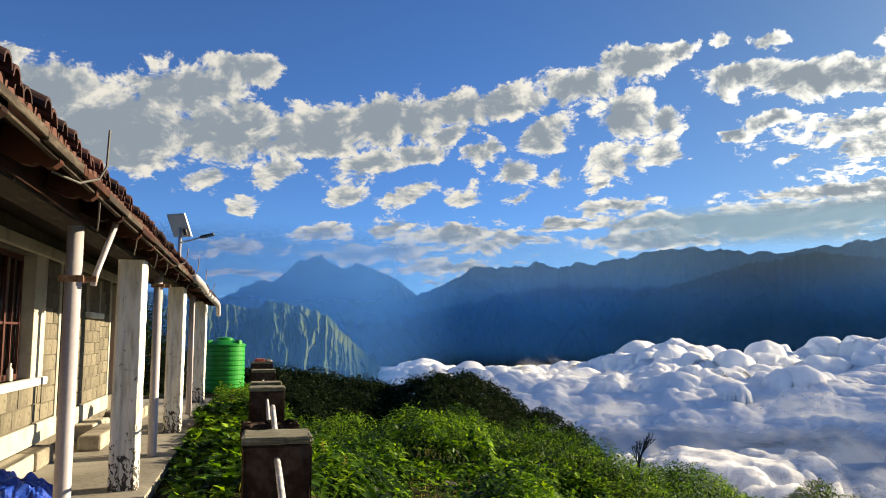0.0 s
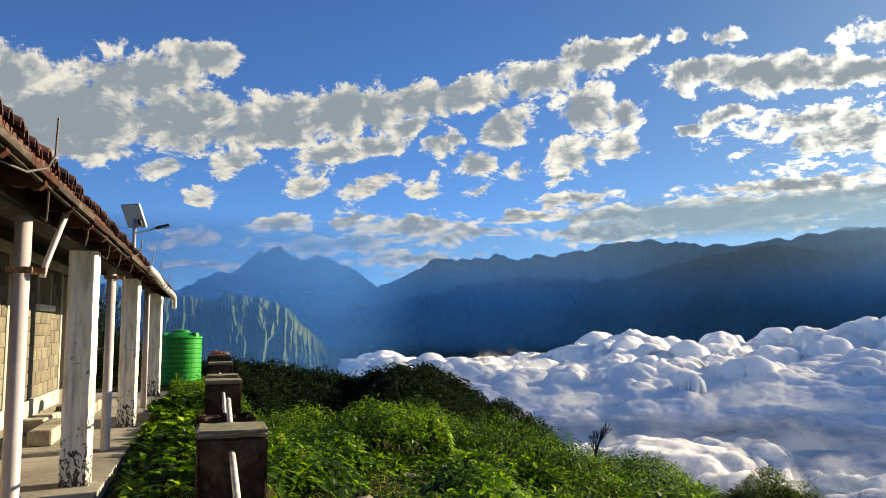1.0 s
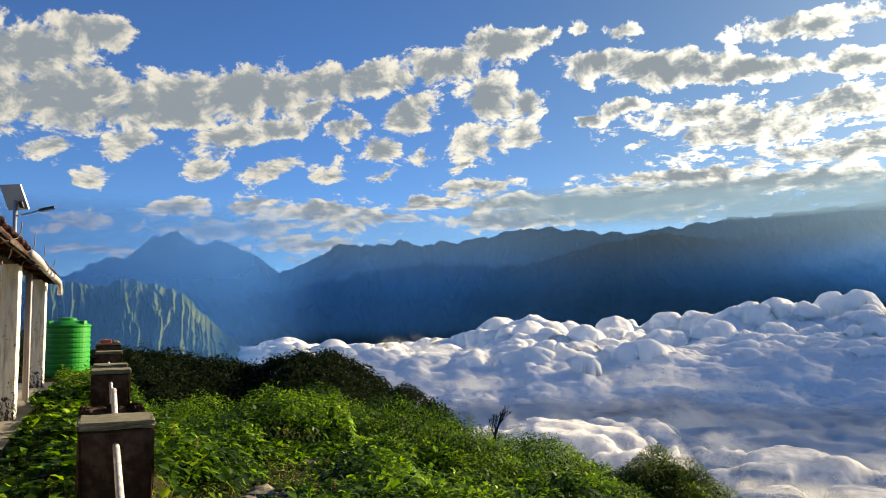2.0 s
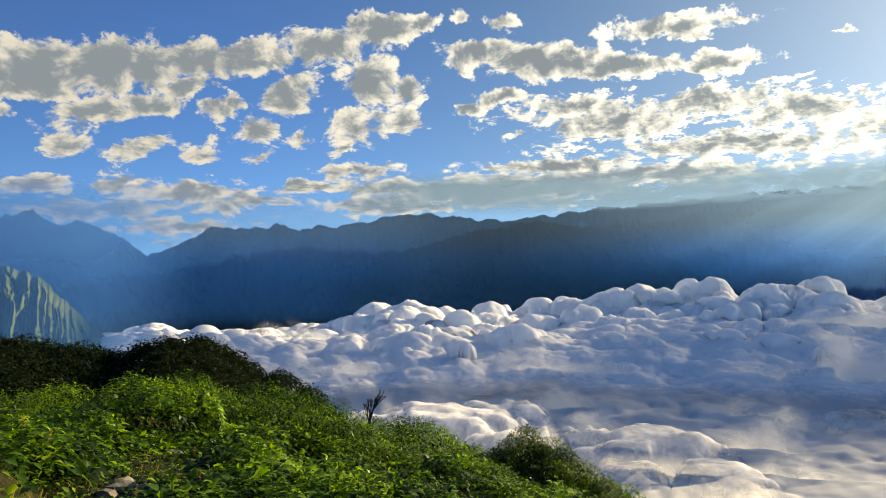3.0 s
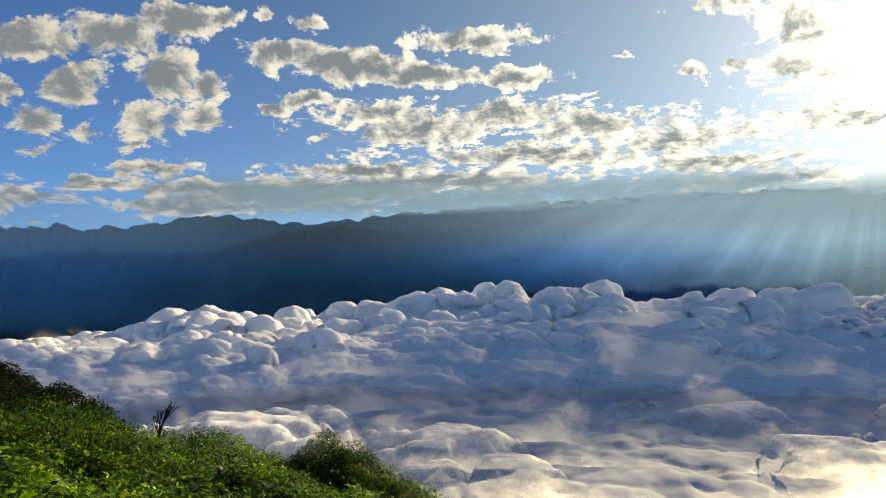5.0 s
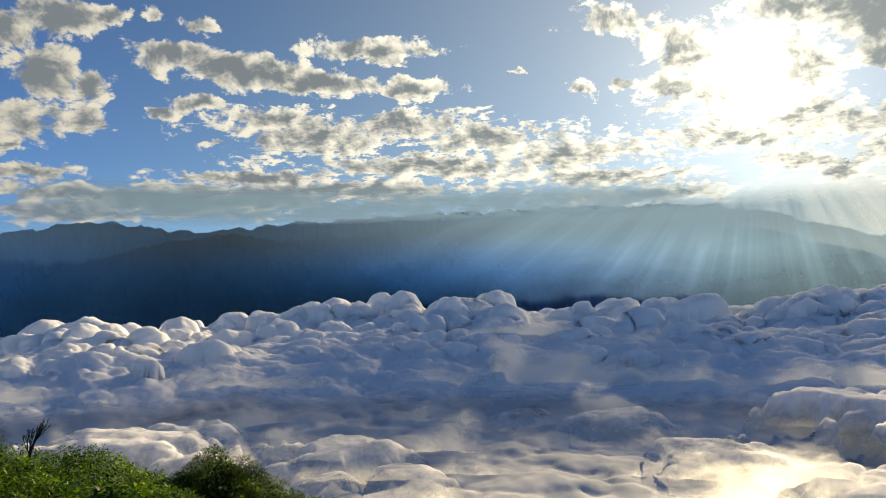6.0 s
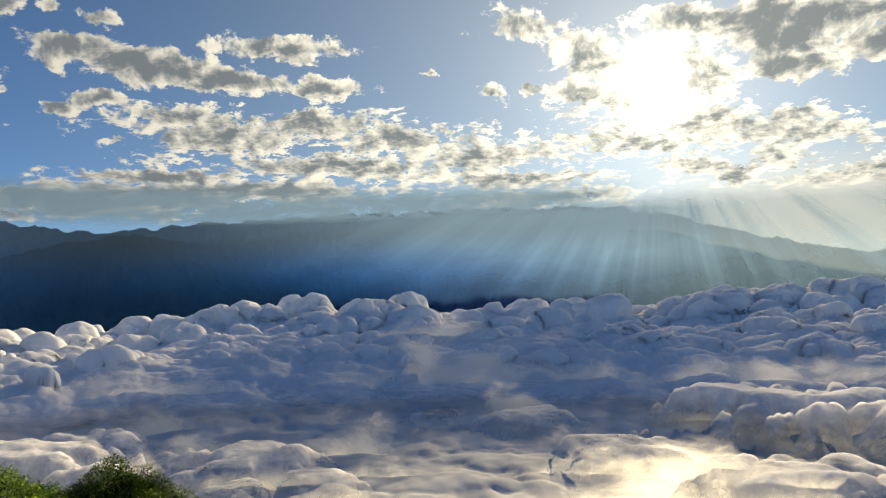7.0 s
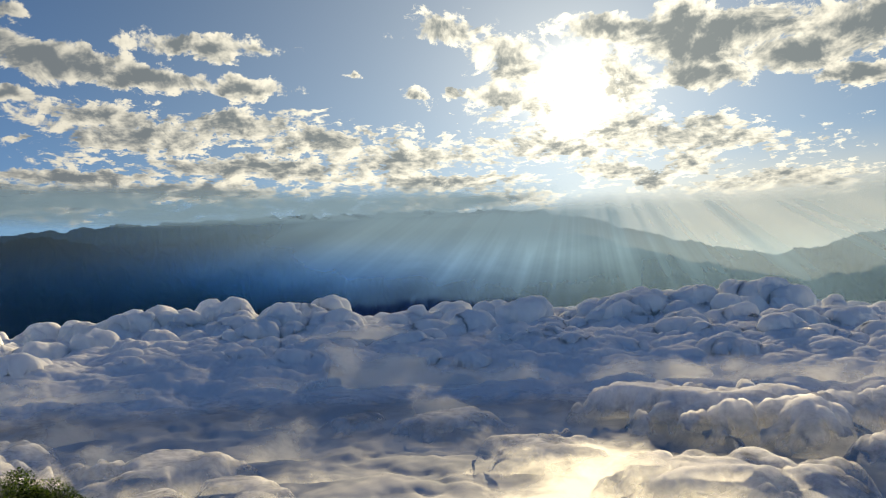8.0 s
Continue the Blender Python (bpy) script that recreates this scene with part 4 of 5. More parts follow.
# ---- the woods on the spur
def woods(name, n, az0, az1, d0, d1, size, clump, per, label):
    a = np.radians(rng.uniform(az0, az1, n))
    d = rng.uniform(d0, d1, n)
    x, y = d * np.sin(a), d * np.cos(a)
    z = ground_height(x, y)
    s = rng.uniform(size * 0.55, size * 1.15, n)
    w_ = np.repeat(np.arange(n), per)
    dirs = rng.normal(0, 1, (len(w_), 3))
    dirs /= np.linalg.norm(dirs, axis=1)[:, None]
    dirs[:, 2] = np.abs(dirs[:, 2]) * 1.1 - 0.25
    r = rng.uniform(0.8, 1.0, len(w_)) * (0.75 + 0.5 * lattice(dirs[:, 0] * 2 + w_, dirs[:, 2] * 2 + w_ * 0.37, 4))
    c = np.stack([x[w_], y[w_], z[w_] + s[w_] * 0.55], -1) + dirs * (s[w_] * r * 0.5)[:, None] * np.array([1.0, 1.0, 1.05])
    hd = np.arctan2(dirs[:, 0], dirs[:, 1]) + rng.normal(0, 0.6, len(w_))
    ln = rng.uniform(0.7, 1.3, len(w_)) * clump
    vv, ff = leaf_mesh(c, hd, rng.normal(0.2, 0.5, len(w_)), ln, ln * 0.8)
    ob = stuff_mesh(name, vv, ff, M_WOODS)
    return tagged(ob, label, "woods", kind="stuff")


woods("spur_woods", 2600, -30, 12, 262, 342, 8.5, 1.15, 66, "dark dense forest covering the spur's crest")

# ---------------------------------------------------------------- single plants
def bush(name, x, y, rx, ry, h, n, label, sink=0.25):
    """A dense rounded shrub: stems and a leaf mass with an uneven outline."""
    z = float(ground_height(x, y)) - sink
    e = thing(name, pose(x, y, z), label, "bush")
    bm_ = bmesh.new()
    for k in range(9):
        a = k * 0.7 + 0.3
        tube(bm_, [(0, 0, 0), (rx * 0.3 * math.sin(a), ry * 0.3 * math.cos(a), h * 0.4), (rx * 0.6 * math.sin(a), ry * 0.6 * math.cos(a), h * 0.75)], [0.03, 0.02, 0.008], 6)
    part("stem", bm_, M_BARK, e)
    d = rng.normal(0, 1, (n, 3))
    d /= np.linalg.norm(d, axis=1)[:, None]
    d[:, 2] = np.abs(d[:, 2])
    r = rng.uniform(0.2, 1.0, n) ** 0.25 * (0.82 + 0.36 * lattice(d[:, 0] * 3 + 7, d[:, 1] * 3 + d[:, 2] * 2, 12))
    p = d * r[:, None] * np.array([rx, ry, h])
    ln = rng.uniform(0.06, 0.115, n)
    v_, f_ = leaf_mesh(p, np.arctan2(d[:, 0], d[:, 1]) + rng.normal(0, 0.7, n), rng.normal(0.35, 0.5, n), ln, ln * 0.42)
    crown = stuff_mesh("leaves", v_, f_, M_BUSH)
    crown.parent = e
    return e


M_BARK = surface("bark", [(0.03, 0.022, 0.016), (0.07, 0.055, 0.04), (0.12, 0.10, 0.08)], 8.0, 0.9, 0.6, 0.01, 40, stretch=(1, 1, 0.3))
M_DEAD = surface("dead_wood", [(0.025, 0.022, 0.02), (0.05, 0.045, 0.04)], 9.0, 0.9, 0.4, 0.004, 50)


def at(az, d):
    return d * math.sin(radians(az)), d * math.cos(radians(az))


bush("bush", *at(25.6, 23.0), 1.95, 1.5, 1.66, 34000, "rounded dark green shrub on the edge of the slope")
bush("bush", *at(29.3, 21.8), 1.5, 1.3, 1.25, 16000, "low dense shrub below the rounded one")
bush("bush", *at(32.4, 20.6), 1.4, 1.2, 1.0, 12000, "low dense shrub below the rounded one")
bush("bush", *at(21.0, 22.0), 1.2, 1.0, 0.75, 6000, "leafy shrub on the rim of the hillside")
bush("bush", *at(9.5, 15.5), 1.5, 1.5, 1.0, 9000, "broad leafy shrub beside the trodden path", 0.2)
bush("bush", *at(6.0, 18.5), 1.3, 1.2, 0.9, 8000, "broad leafy shrub beside the trodden path", 0.2)


def dead_shrub(x, y, h):
    z = float(ground_height(x, y))
    e = thing("dead_shrub", pose(x, y, z + 0.25), "bare dark dead shrub with a fan of thin twigs", "shrub")
    r_ = random.Random(5)
    bm_ = bmesh.new()
    tube(bm_, [(0, 0, -0.35), (0.03, 0, h * 0.2), (0.06, 0.01, h * 0.38), (0.13, 0, h * 0.52)], [0.06, 0.05, 0.045, 0.035], 8)
    part("trunk", bm_, M_DEAD, e)

    def grow(bm2, p, d, ln, rad, level):
        q = p + d * ln
        tube(bm2, [p, p.lerp(q, 0.5) + Vector((r_.uniform(-1, 1), r_.uniform(-1, 1), r_.uniform(-1, 1))) * ln * 0.08, q], [rad, rad * 0.8, rad * 0.6], 5)
        if level:
            for _ in range(3):
                nd = (d + Vector((r_.uniform(-0.45, 0.5), r_.uniform(-0.4, 0.4), r_.uniform(0.0, 0.5)))).normalized()
                grow(bm2, q, nd, ln * r_.uniform(0.6, 0.85), rad * 0.6, level - 1)

    for k in range(5):
        bm_ = bmesh.new()
        base = Vector((0.05 + 0.02 * k, 0.0, h * (0.3 + 0.05 * k)))
        grow(bm_, base, Vector((-0.22 + 0.2 * k, r_.uniform(-0.25, 0.25), 0.95)).normalized(), h * 0.155, 0.024, 3)
        part("limb", bm_, M_DEAD, e)
    return e


dead_shrub(*at(13.75, 21.8), 1.5)


def tree(x, y, h, crown_r, n, label):
    z = float(ground_height(x, y))
    e = thing("tree", pose(x, y, z - 0.1), label, "tree", "trees behind the lodge")
    bm_ = bmesh.new()
    tube(bm_, [(0, 0, 0), (0.05, 0.03, h * 0.3), (0.0, 0.06, h * 0.6), (0.04, 0.0, h * 0.92)], [0.13, 0.10, 0.07, 0.02], 8)
    part("trunk", bm_, M_BARK, e)
    r_ = random.Random(int(x * 100))
    tips = []
    for k in range(10):
        a, zz = r_.uniform(0, 6.28), h * (0.2 + 0.07 * k)
        rr = crown_r * (1.0 - 0.5 * k / 10) * r_.uniform(0.7, 1.05)
        bm_ = bmesh.new()
        tip = Vector((math.sin(a) * rr, math.cos(a) * rr, zz + h * 0.12))
        tube(bm_, [(0, 0, zz), tip * 0.5 + Vector((0, 0, zz * 0.5)), tip], [0.05, 0.03, 0.01], 5)
        part("limb", bm_, M_BARK, e)
        tips += [tip, tip * 0.6 + Vector((0, 0, zz * 0.4 + h * 0.06))]
    tips = np.array([tuple(t_) for t_ in tips] + [(0, 0, h)])
    w_ = rng.integers(0, len(tips), n)
    p = tips[w_] + rng.normal(0, 0.33, (n, 3)) * crown_r * np.array([0.7, 0.7, 0.55])
    ln = rng.uniform(0.10, 0.2, n)
    v_, f_ = leaf_mesh(p, rng.uniform(0, 6.28, n), rng.normal(0.1, 0.5, n), ln, ln * 0.5)
    c = stuff_mesh("crown", v_, f_, M_WOODS)
    c.parent = e
    return e


for az_, d_, h_ in ((-25.5, 31, 3.6), (-23.6, 33, 3.9), (-21.6, 31, 3.4), (-20.2, 34, 3.7), (-18.7, 32, 3.2), (-22.8, 28, 2.6), (-19.6, 29.5, 2.6)):
    tree(*at(az_, d_), h_, 1.5, 3600, "dense dark evergreen tree behind the lodge")


# ---------------------------------------------------------------- the lodge
WALL, WX = -2.55, 0.22                           # outer face of the wall, its thickness
house = thing("house", HOUSE, "long stone lodge with a whitewashed pillared veranda", "house")


def boxed(name, mat_, parent, x0, x1, y0, y1, z0, z1, bevel=0.0, label=""):
    bm_ = bmesh.new()
    box(bm_, x0, x1, y0, y1, z0, z1, bevel)
    return part(name, bm_, mat_, parent, label)


# wall piers and heads round the openings (along, sill, head)
OPENINGS = [(1.0, 3.4, 1.0, 2.42), (4.6, 5.4, 0.42, 2.42), (7.0, 9.88, 1.0, 2.42), (11.15, 11.95, 0.42, 2.42), (12.85, 13.70, 1.85, 2.36), (14.75, 15.45, 0.42, 2.42)]
PIERS = []
edge = -6.0
for y0, y1, z0, z1 in OPENINGS + [(17.3, 17.3, 0, 0)]:
    PIERS.append((y0, boxed("wall", M_PLASTER, house, WALL - WX, WALL, edge, y0, 0.0, 3.0)))
    if y1 > y0:
        PIERS.append((y1, boxed("wall", M_PLASTER, house, WALL - WX, WALL, y0, y1, 0.0, z0)))
        boxed("wall", M_PLASTER, house, WALL - WX, WALL, y0, y1, z1, 3.0)
    edge = y1
# unseen walls, floor and ceiling, added to keep light out of the rooms
boxed("unseen_back_wall", M_PLASTER, house, -7.6, -7.4, -6, 17.3, 0, 3.0)
boxed("unseen_back_wall", M_PLASTER, house, -7.4, WALL - WX, -6.2, -6, 0, 3.0)
boxed("unseen_back_wall", M_PLASTER, house, -7.4, WALL - WX, 17.1, 17.3, 0, 3.0)
boxed("unseen_back_wall", M_PLASTER, house, -7.4, WALL - WX, 10.6, 10.7, 0, 3.0)
boxed("unseen_room_floor", M_CONCRETE, house, -7.4, WALL - WX, -6, 17.1, 0.2, 0.38)
boxed("unseen_room_ceiling", M_WOOD, house, -7.4, WALL - WX, -6, 17.1, 2.9, 3.0)
boxed("lintel", M_CREAM, house, WALL + 0.002, WALL + 0.07, -6, 17.3, 2.44, 2.58, 0.01, "cream concrete lintel band")
boxed("veranda_floor", M_FLOOR, house, WALL, -0.98, -6, 19.6, -0.25, 0.0, 0.0, "stained grey concrete veranda floor")
# plinth: cream band broken at the doors, and a worn kerb below it
for y0, y1 in ((-6, 4.5), (5.5, 11.1), (12.0, 14.7), (15.5, 17.3)):
    boxed("plinth", M_CREAM, house, WALL + 0.002, WALL + 0.05, y0, y1, 0.22, 0.46, 0.012)
edge_rng = random.Random(3)
y = -6.0
while y < 17.2:
    ln = edge_rng.uniform(0.5, 1.1)
    if edge_rng.random() > 0.10:
        boxed("kerb_stone", M_KERB, house, WALL + 0.002, WALL + edge_rng.uniform(0.20, 0.32), y, min(y + ln - 0.02, 17.3), 0.0, edge_rng.uniform(0.15, 0.22), 0.025)
    y += ln
for y0, y1 in ((4.4, 5.6), (11.0, 12.5), (14.6, 15.8)):
    boxed("door_step", M_KERB, house, WALL + 0.33, WALL + 0.62, y0, y1, 0.0, 0.20, 0.03, "worn stone door step")
# cream frames round the openings, reveals
for y0, y1, z0, z1 in OPENINGS:
    boxed("opening_frame", M_CREAM, house, WALL - 0.12, WALL + 0.03, y0 - 0.09, y0 + 0.015, z0, z1 + 0.02, 0.008)
    boxed("opening_frame", M_CREAM, house, WALL - 0.12, WALL + 0.03, y1 - 0.015, y1 + (0.50 if 9 < y1 < 10 else 0.10), z0, z1 + 0.02, 0.008)
    if z0 > 0.9:
        boxed("window_sill", M_WHITE, house, WALL - 0.10, WALL + 0.09, y0 - 0.1, y1 + (0.5 if 9 < y1 < 10 else 0.12), z0 - 0.09, z0, 0.012, "whitewashed window sill")


def window(y0, y1, z0, z1, bays, frame_mat, label):
    e = new("window")
    e.parent = house
    tagged(e, label)
    x0, x1 = WALL - 0.17, WALL - 0.11
    bm_ = bmesh.new()
    box(bm_, x0, x1, y0, y1, z0, z0 + 0.06)
    box(bm_, x0, x1, y0, y1, z1 - 0.06, z1)
    for k in range(bays + 1):
        yy = y0 + (y1 - y0 - 0.055) * k / bays
        box(bm_, x0, x1, yy, yy + 0.055, z0 + 0.06, z1 - 0.06)
    part("frame", bm_, frame_mat, e)
    for k in range(bays):
        ya, yb = y0 + (y1 - y0 - 0.055) * k / bays + 0.057, y0 + (y1 - y0 - 0.055) * (k + 1) / bays - 0.002
        boxed("pane", M_GLASS, e, x0 + 0.022, x0 + 0.028, ya, yb, z0 + 0.062, z1 - 0.062)
        boxed("glazing_bar", frame_mat, e, x0 + 0.03, x0 + 0.05, (ya + yb) / 2 - 0.012, (ya + yb) / 2 + 0.012, z0 + 0.062, z1 - 0.062)
        boxed("glazing_bar", frame_mat, e, x0 + 0.03, x0 + 0.05, ya, yb, z0 + 0.62, z0 + 0.645)
    return e


window(1.0, 3.4, 1.0, 2.42, 4, M_REDWOOD, "dark window with red-brown wooden bars")
window(7.0, 9.88, 1.0, 2.42, 5, M_REDWOOD, "dark window with red-brown wooden bars")
window(12.85, 13.70, 1.85, 2.36, 2, M_CREAM, "small high window with a pale frame")


def door(y0, y1, z0, z1):
    e = new("door")
    e.parent = house
    tagged(e, "dark red-brown wooden door set deep in its opening")
    boxed("leaf", M_REDWOOD, e, WALL - 0.19, WALL - 0.15, y0 + 0.02, y1 - 0.02, z0, z1)
    for z in (z0 + 0.15, z0 + 0.8, z0 + 1.4):
        boxed("panel", M_REDWOOD, e, WALL - 0.15, WALL - 0.138, y0 + 0.12, y1 - 0.12, z, z + 0.5, 0.005)
    bm_ = bmesh.new()
    tube(bm_, [(WALL - 0.15, y0 + 0.09, z0 + 0.95), (WALL - 0.10, y0 + 0.09, z0 + 0.95), (WALL - 0.10, y0 + 0.09, z0 + 1.1), (WALL - 0.15, y0 + 0.09, z0 + 1.1)], 0.01, 6)
    part("handle", bm_, M_METAL, e, "dull metal handle")


for o in (OPENINGS[1], OPENINGS[3], OPENINGS[5]):
    door(*o)

def sloped(name, mat_, x0, z0, x1, z1, thick, y0, y1, label=""):
    bm_ = bmesh.new()
    vs = [bm_.verts.new((x, yy, eave_z(yy) + z)) for yy in (y0, y1) for x, z in ((x0, z0), (x1, z1), (x1, z1 + thick), (x0, z0 + thick))]
    for f in ((0, 1, 2, 3), (7, 6, 5, 4), (0, 4, 5, 1), (1, 5, 6, 2), (2, 6, 7, 3), (3, 7, 4, 0)):
        bm_.faces.new([vs[i] for i in f])
    bmesh.ops.recalc_face_normals(bm_, faces=bm_.faces)
    return part(name, bm_, mat_, house, label)


PITCH = math.tan(radians(24))
EAVE_X = -0.85


def eave_z(y):
    """The eave sags a little towards the far end."""
    return 2.372 - 0.0095 * (y - 3.0)


# the beam on the posts, rafters, eave boards
boxed("beam", M_BEAM, house, -1.38, -1.17, -6, 18.75, 2.27, 2.56, 0.012, "heavy dark stained timber beam")
boxed("beam_board", M_GREYWOOD, house, -1.37, -1.18, -6, 18.7, 2.247, 2.268, 0.004, "weathered pale board under the beam")
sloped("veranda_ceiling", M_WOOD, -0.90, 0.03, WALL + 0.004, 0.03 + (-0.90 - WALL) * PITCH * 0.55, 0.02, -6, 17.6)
for k in range(29):
    y = -5.4 + k * 0.84
    q = [(-1.14, 0.12), (-0.98, 0.045), (-0.895, 0.0), (-0.895, -0.06), (-0.925, -0.085), (-0.96, -0.085), (-0.99, -0.065), (-1.02, -0.075), (-1.06, -0.07), (-1.16, -0.02)]
    e = bmesh.new()
    a = [e.verts.new((x, -0.035, z)) for x, z in q]
    b = [e.verts.new((x, 0.035, z)) for x, z in q]
    e.faces.new(a), e.faces.new(b[::-1])
    for i in range(len(q)):
        e.faces.new((a[i], b[i], b[(i + 1) % len(q)], a[(i + 1) % len(q)]))
    bmesh.ops.recalc_face_normals(e, faces=e.faces)
    ob = part("rafter_tail", e, M_REDBOARD, house)
    ob.location = (edge_rng.uniform(-0.02, 0.0), y, eave_z(y) + edge_rng.uniform(-0.015, 0.0))
    ob.rotation_euler = (0, 0, edge_rng.uniform(-0.06, 0.06))


sloped("roof", M_TILE, EAVE_X - 0.04, 0.0, -5.0, (5.0 + EAVE_X - 0.04) * PITCH, 0.05, -6.4, 17.7, "red clay tiled roof slope")
sloped("roof", M_TILE, -9.2, 0.0, -5.0, (5.0 + EAVE_X - 0.04) * PITCH, 0.05, -6.4, 17.7, "red clay tiled roof slope")
for k in range(34):
    y = -6.3 + k * 0.70
    boxed("eave_board", M_GREYWOOD if k % 3 else M_REDBOARD, house, EAVE_X - 0.05 + edge_rng.uniform(-0.012, 0.012), EAVE_X - 0.025, y, y + 0.69, eave_z(y) - 0.045 + edge_rng.uniform(-0.012, 0.008), eave_z(y) - 0.006, 0.004)
sloped("eave_batten", M_GREYWOOD, EAVE_X - 0.085, -0.062, EAVE_X - 0.06, -0.062, 0.016, -6.3, 17.6)


def roof_tile_mesh():
    bm_ = bmesh.new()
    n, rows = 9, 5
    grid = []
    for r in range(rows):
        t_ = r / (rows - 1)
        rad = 0.056 - 0.008 * t_
        for s_ in (1.0, 0.78):
            grid.append([bm_.verts.new((-t_ * 0.42, rad * s_ * math.cos(math.pi * i / (n - 1)), t_ * 0.42 * PITCH + rad * s_ * math.sin(math.pi * i / (n - 1)))) for i in range(n)])
    outer, inner = grid[0::2], grid[1::2]
    for g, flip in ((outer, False), (inner, True)):
        for r in range(rows - 1):
            for i in range(n - 1):
                f = (g[r][i], g[r][i + 1], g[r + 1][i + 1], g[r + 1][i])
                bm_.faces.new(f[::-1] if flip else f)
    for i in range(n - 1):
        bm_.faces.new((outer[0][i], inner[0][i], inner[0][i + 1], outer[0][i + 1]))
    bmesh.ops.recalc_face_normals(bm_, faces=bm_.faces)
    me = bpy.data.meshes.new("roof_tile")
    bm_.to_mesh(me)
    bm_.free()
    me.materials.append(M_TILE)
    return me


TILE_ME = roof_tile_mesh()
for k in range(190):
    t_ = new("roof_tile", TILE_ME)
    t_.parent = house
    t_.location = (EAVE_X + edge_rng.uniform(-0.02, 0.025), -6.3 + k * 0.126 + edge_rng.uniform(-0.008, 0.008), eave_z(-6.3 + k * 0.126) + 0.012 + edge_rng.uniform(-0.01, 0.012))
    t_.rotation_euler = (edge_rng.uniform(-0.05, 0.05), edge_rng.uniform(-0.03, 0.03), edge_rng.uniform(-0.05, 0.05))

# gutter hooks and loose wires under the eave
for y, up in ((4.30, 0.20), (9.2, 0.10), (10.9, 0.16), (12.6, 0.14), (15.0, 0.08)):
    bm = bmesh.new()
    tube(bm, [(-1.0, y - 0.22, 2.30), (-0.90, y - 0.10, 2.27), (-0.82, y - 0.02, 2.31), (-0.79, y, 2.38), (-0.785, y + 0.01, 2.38 + up)], 0.007, 6)
    part("gutter_hook", bm, M_HOOK, house, "bent grey gutter hook")
for y in (4.9, 6.4, 7.7, 8.6, 9.8, 11.3):
    bm = bmesh.new()
    tube(bm, [(-0.93, y, 2.30), (-0.95, y + 0.10, 2.20), (-0.99, y + 0.28, 2.15), (-1.06, y + 0.46, 2.20)], 0.006, 5)
    part("loose_wire", bm, M_WIRE, house, "thin dark loose wire")
bm = bmesh.new()
pts = [(-0.86 + 0.02 * math.sin(k), 11.2 + k * 0.75, 2.30 - k * 0.014) for k in range(10)] + [(-0.86, 18.25, 2.13), (-0.86, 18.38, 2.02), (-0.86, 18.40, 1.93)]
tube(bm, pts, 0.052, 12)
gutter = part("gutter_pipe", bm, M_PIPE, house, "white plastic gutter pipe hanging from the eave", True)
for k in range(9):
    bm = bmesh.new()
    yy = 11.6 + k * 0.78
    tube(bm, [(-0.86, yy, 2.293 - (yy - 11.2) * 0.0187), (-0.86, yy + 0.06, 2.293 - (yy - 11.2) * 0.0187)], 0.058, 12)
    part("pipe_joint", bm, M_METAL, gutter)


# posts
def square_post_mesh():
    bm_ = bmesh.new()
    r_ = random.Random(11)
    prof = [(-0.13, -0.105), (-0.105, -0.13), (-0.045, -0.13), (-0.03, -0.118), (0.03, -0.118), (0.045, -0.13), (0.105, -0.13), (0.13, -0.105), (0.13, -0.045), (0.118, -0.03), (0.118, 0.03), (0.13, 0.045),
            (0.13, 0.105), (0.105, 0.13), (-0.105, 0.13), (-0.13, 0.105)]
    rings = []
    for k in range(24):
        z = 2.246 * k / 23
        rings.append([bm_.verts.new((x * 1.0 + r_.uniform(-1, 1) * 0.004, y_ + r_.uniform(-1, 1) * 0.004, z)) for x, y_ in prof])
    for r0, r1 in zip(rings, rings[1:]):
        for i in range(len(prof)):
            j = (i + 1) % len(prof)
            bm_.faces.new((r0[i], r0[j], r1[j], r1[i]))
    bm_.faces.new(rings[-1])
    bm_.faces.new(rings[0][::-1])
    me = bpy.data.meshes.new("post")
    bm_.to_mesh(me)
    bm_.free()
    me.materials.append(M_POST)
    return me


POST_ME = square_post_mesh()
for y in (-1.6, 3.1, 8.3, 12.85, 18.3):
    p_ = tagged(new("post", POST_ME), "square whitewashed veranda post with flaking paint")
    p_.parent = house
    p_.location = (-1.23, y, 0)
for y in (1.2, 5.72, 10.4, 15.75):
    bm = bmesh.new()
    tube(bm, [(-1.23, y, 0), (-1.23, y, 0.02), (-1.23, y, 2.246)], [0.06, 0.056, 0.054], 20)
    pole = part("pole", bm, M_PIPE, house, "round pale painted steel pole", True)
    if y in (5.72, 10.4):
        zc = 1.88 if y < 6 else 2.12
        bm = bmesh.new()
        box(bm, -1.31, -1.15, y - 0.075, y - 0.058, zc - 0.022, zc + 0.022, 0.003)
        box(bm, -1.31, -1.15, y + 0.058, y + 0.075, zc - 0.022, zc + 0.022, 0.003)
        box(bm, -1.15, -1.08, y - 0.02, y + 0.02, zc - 0.02, zc + 0.02, 0.003)
        clamp = part("clamp", bm, M_RUST, pole, "rusty bolted clamp")
bm = bmesh.new()
tube(bm, [(-1.10, 5.72, 1.84), (-1.09, 5.74, 1.92), (-0.98, 5.95, 2.40)], 0.021, 12)
part("drain_pipe", bm, M_PIPE, house, "slanting pale drain pipe", True)
bm = bmesh.new()
tube(bm, [(-1.16, 15.2, 0.0), (-1.16, 15.2, 2.24)], 0.025, 8)
part("thin_pipe", bm, M_PIPE, house, smooth=True)

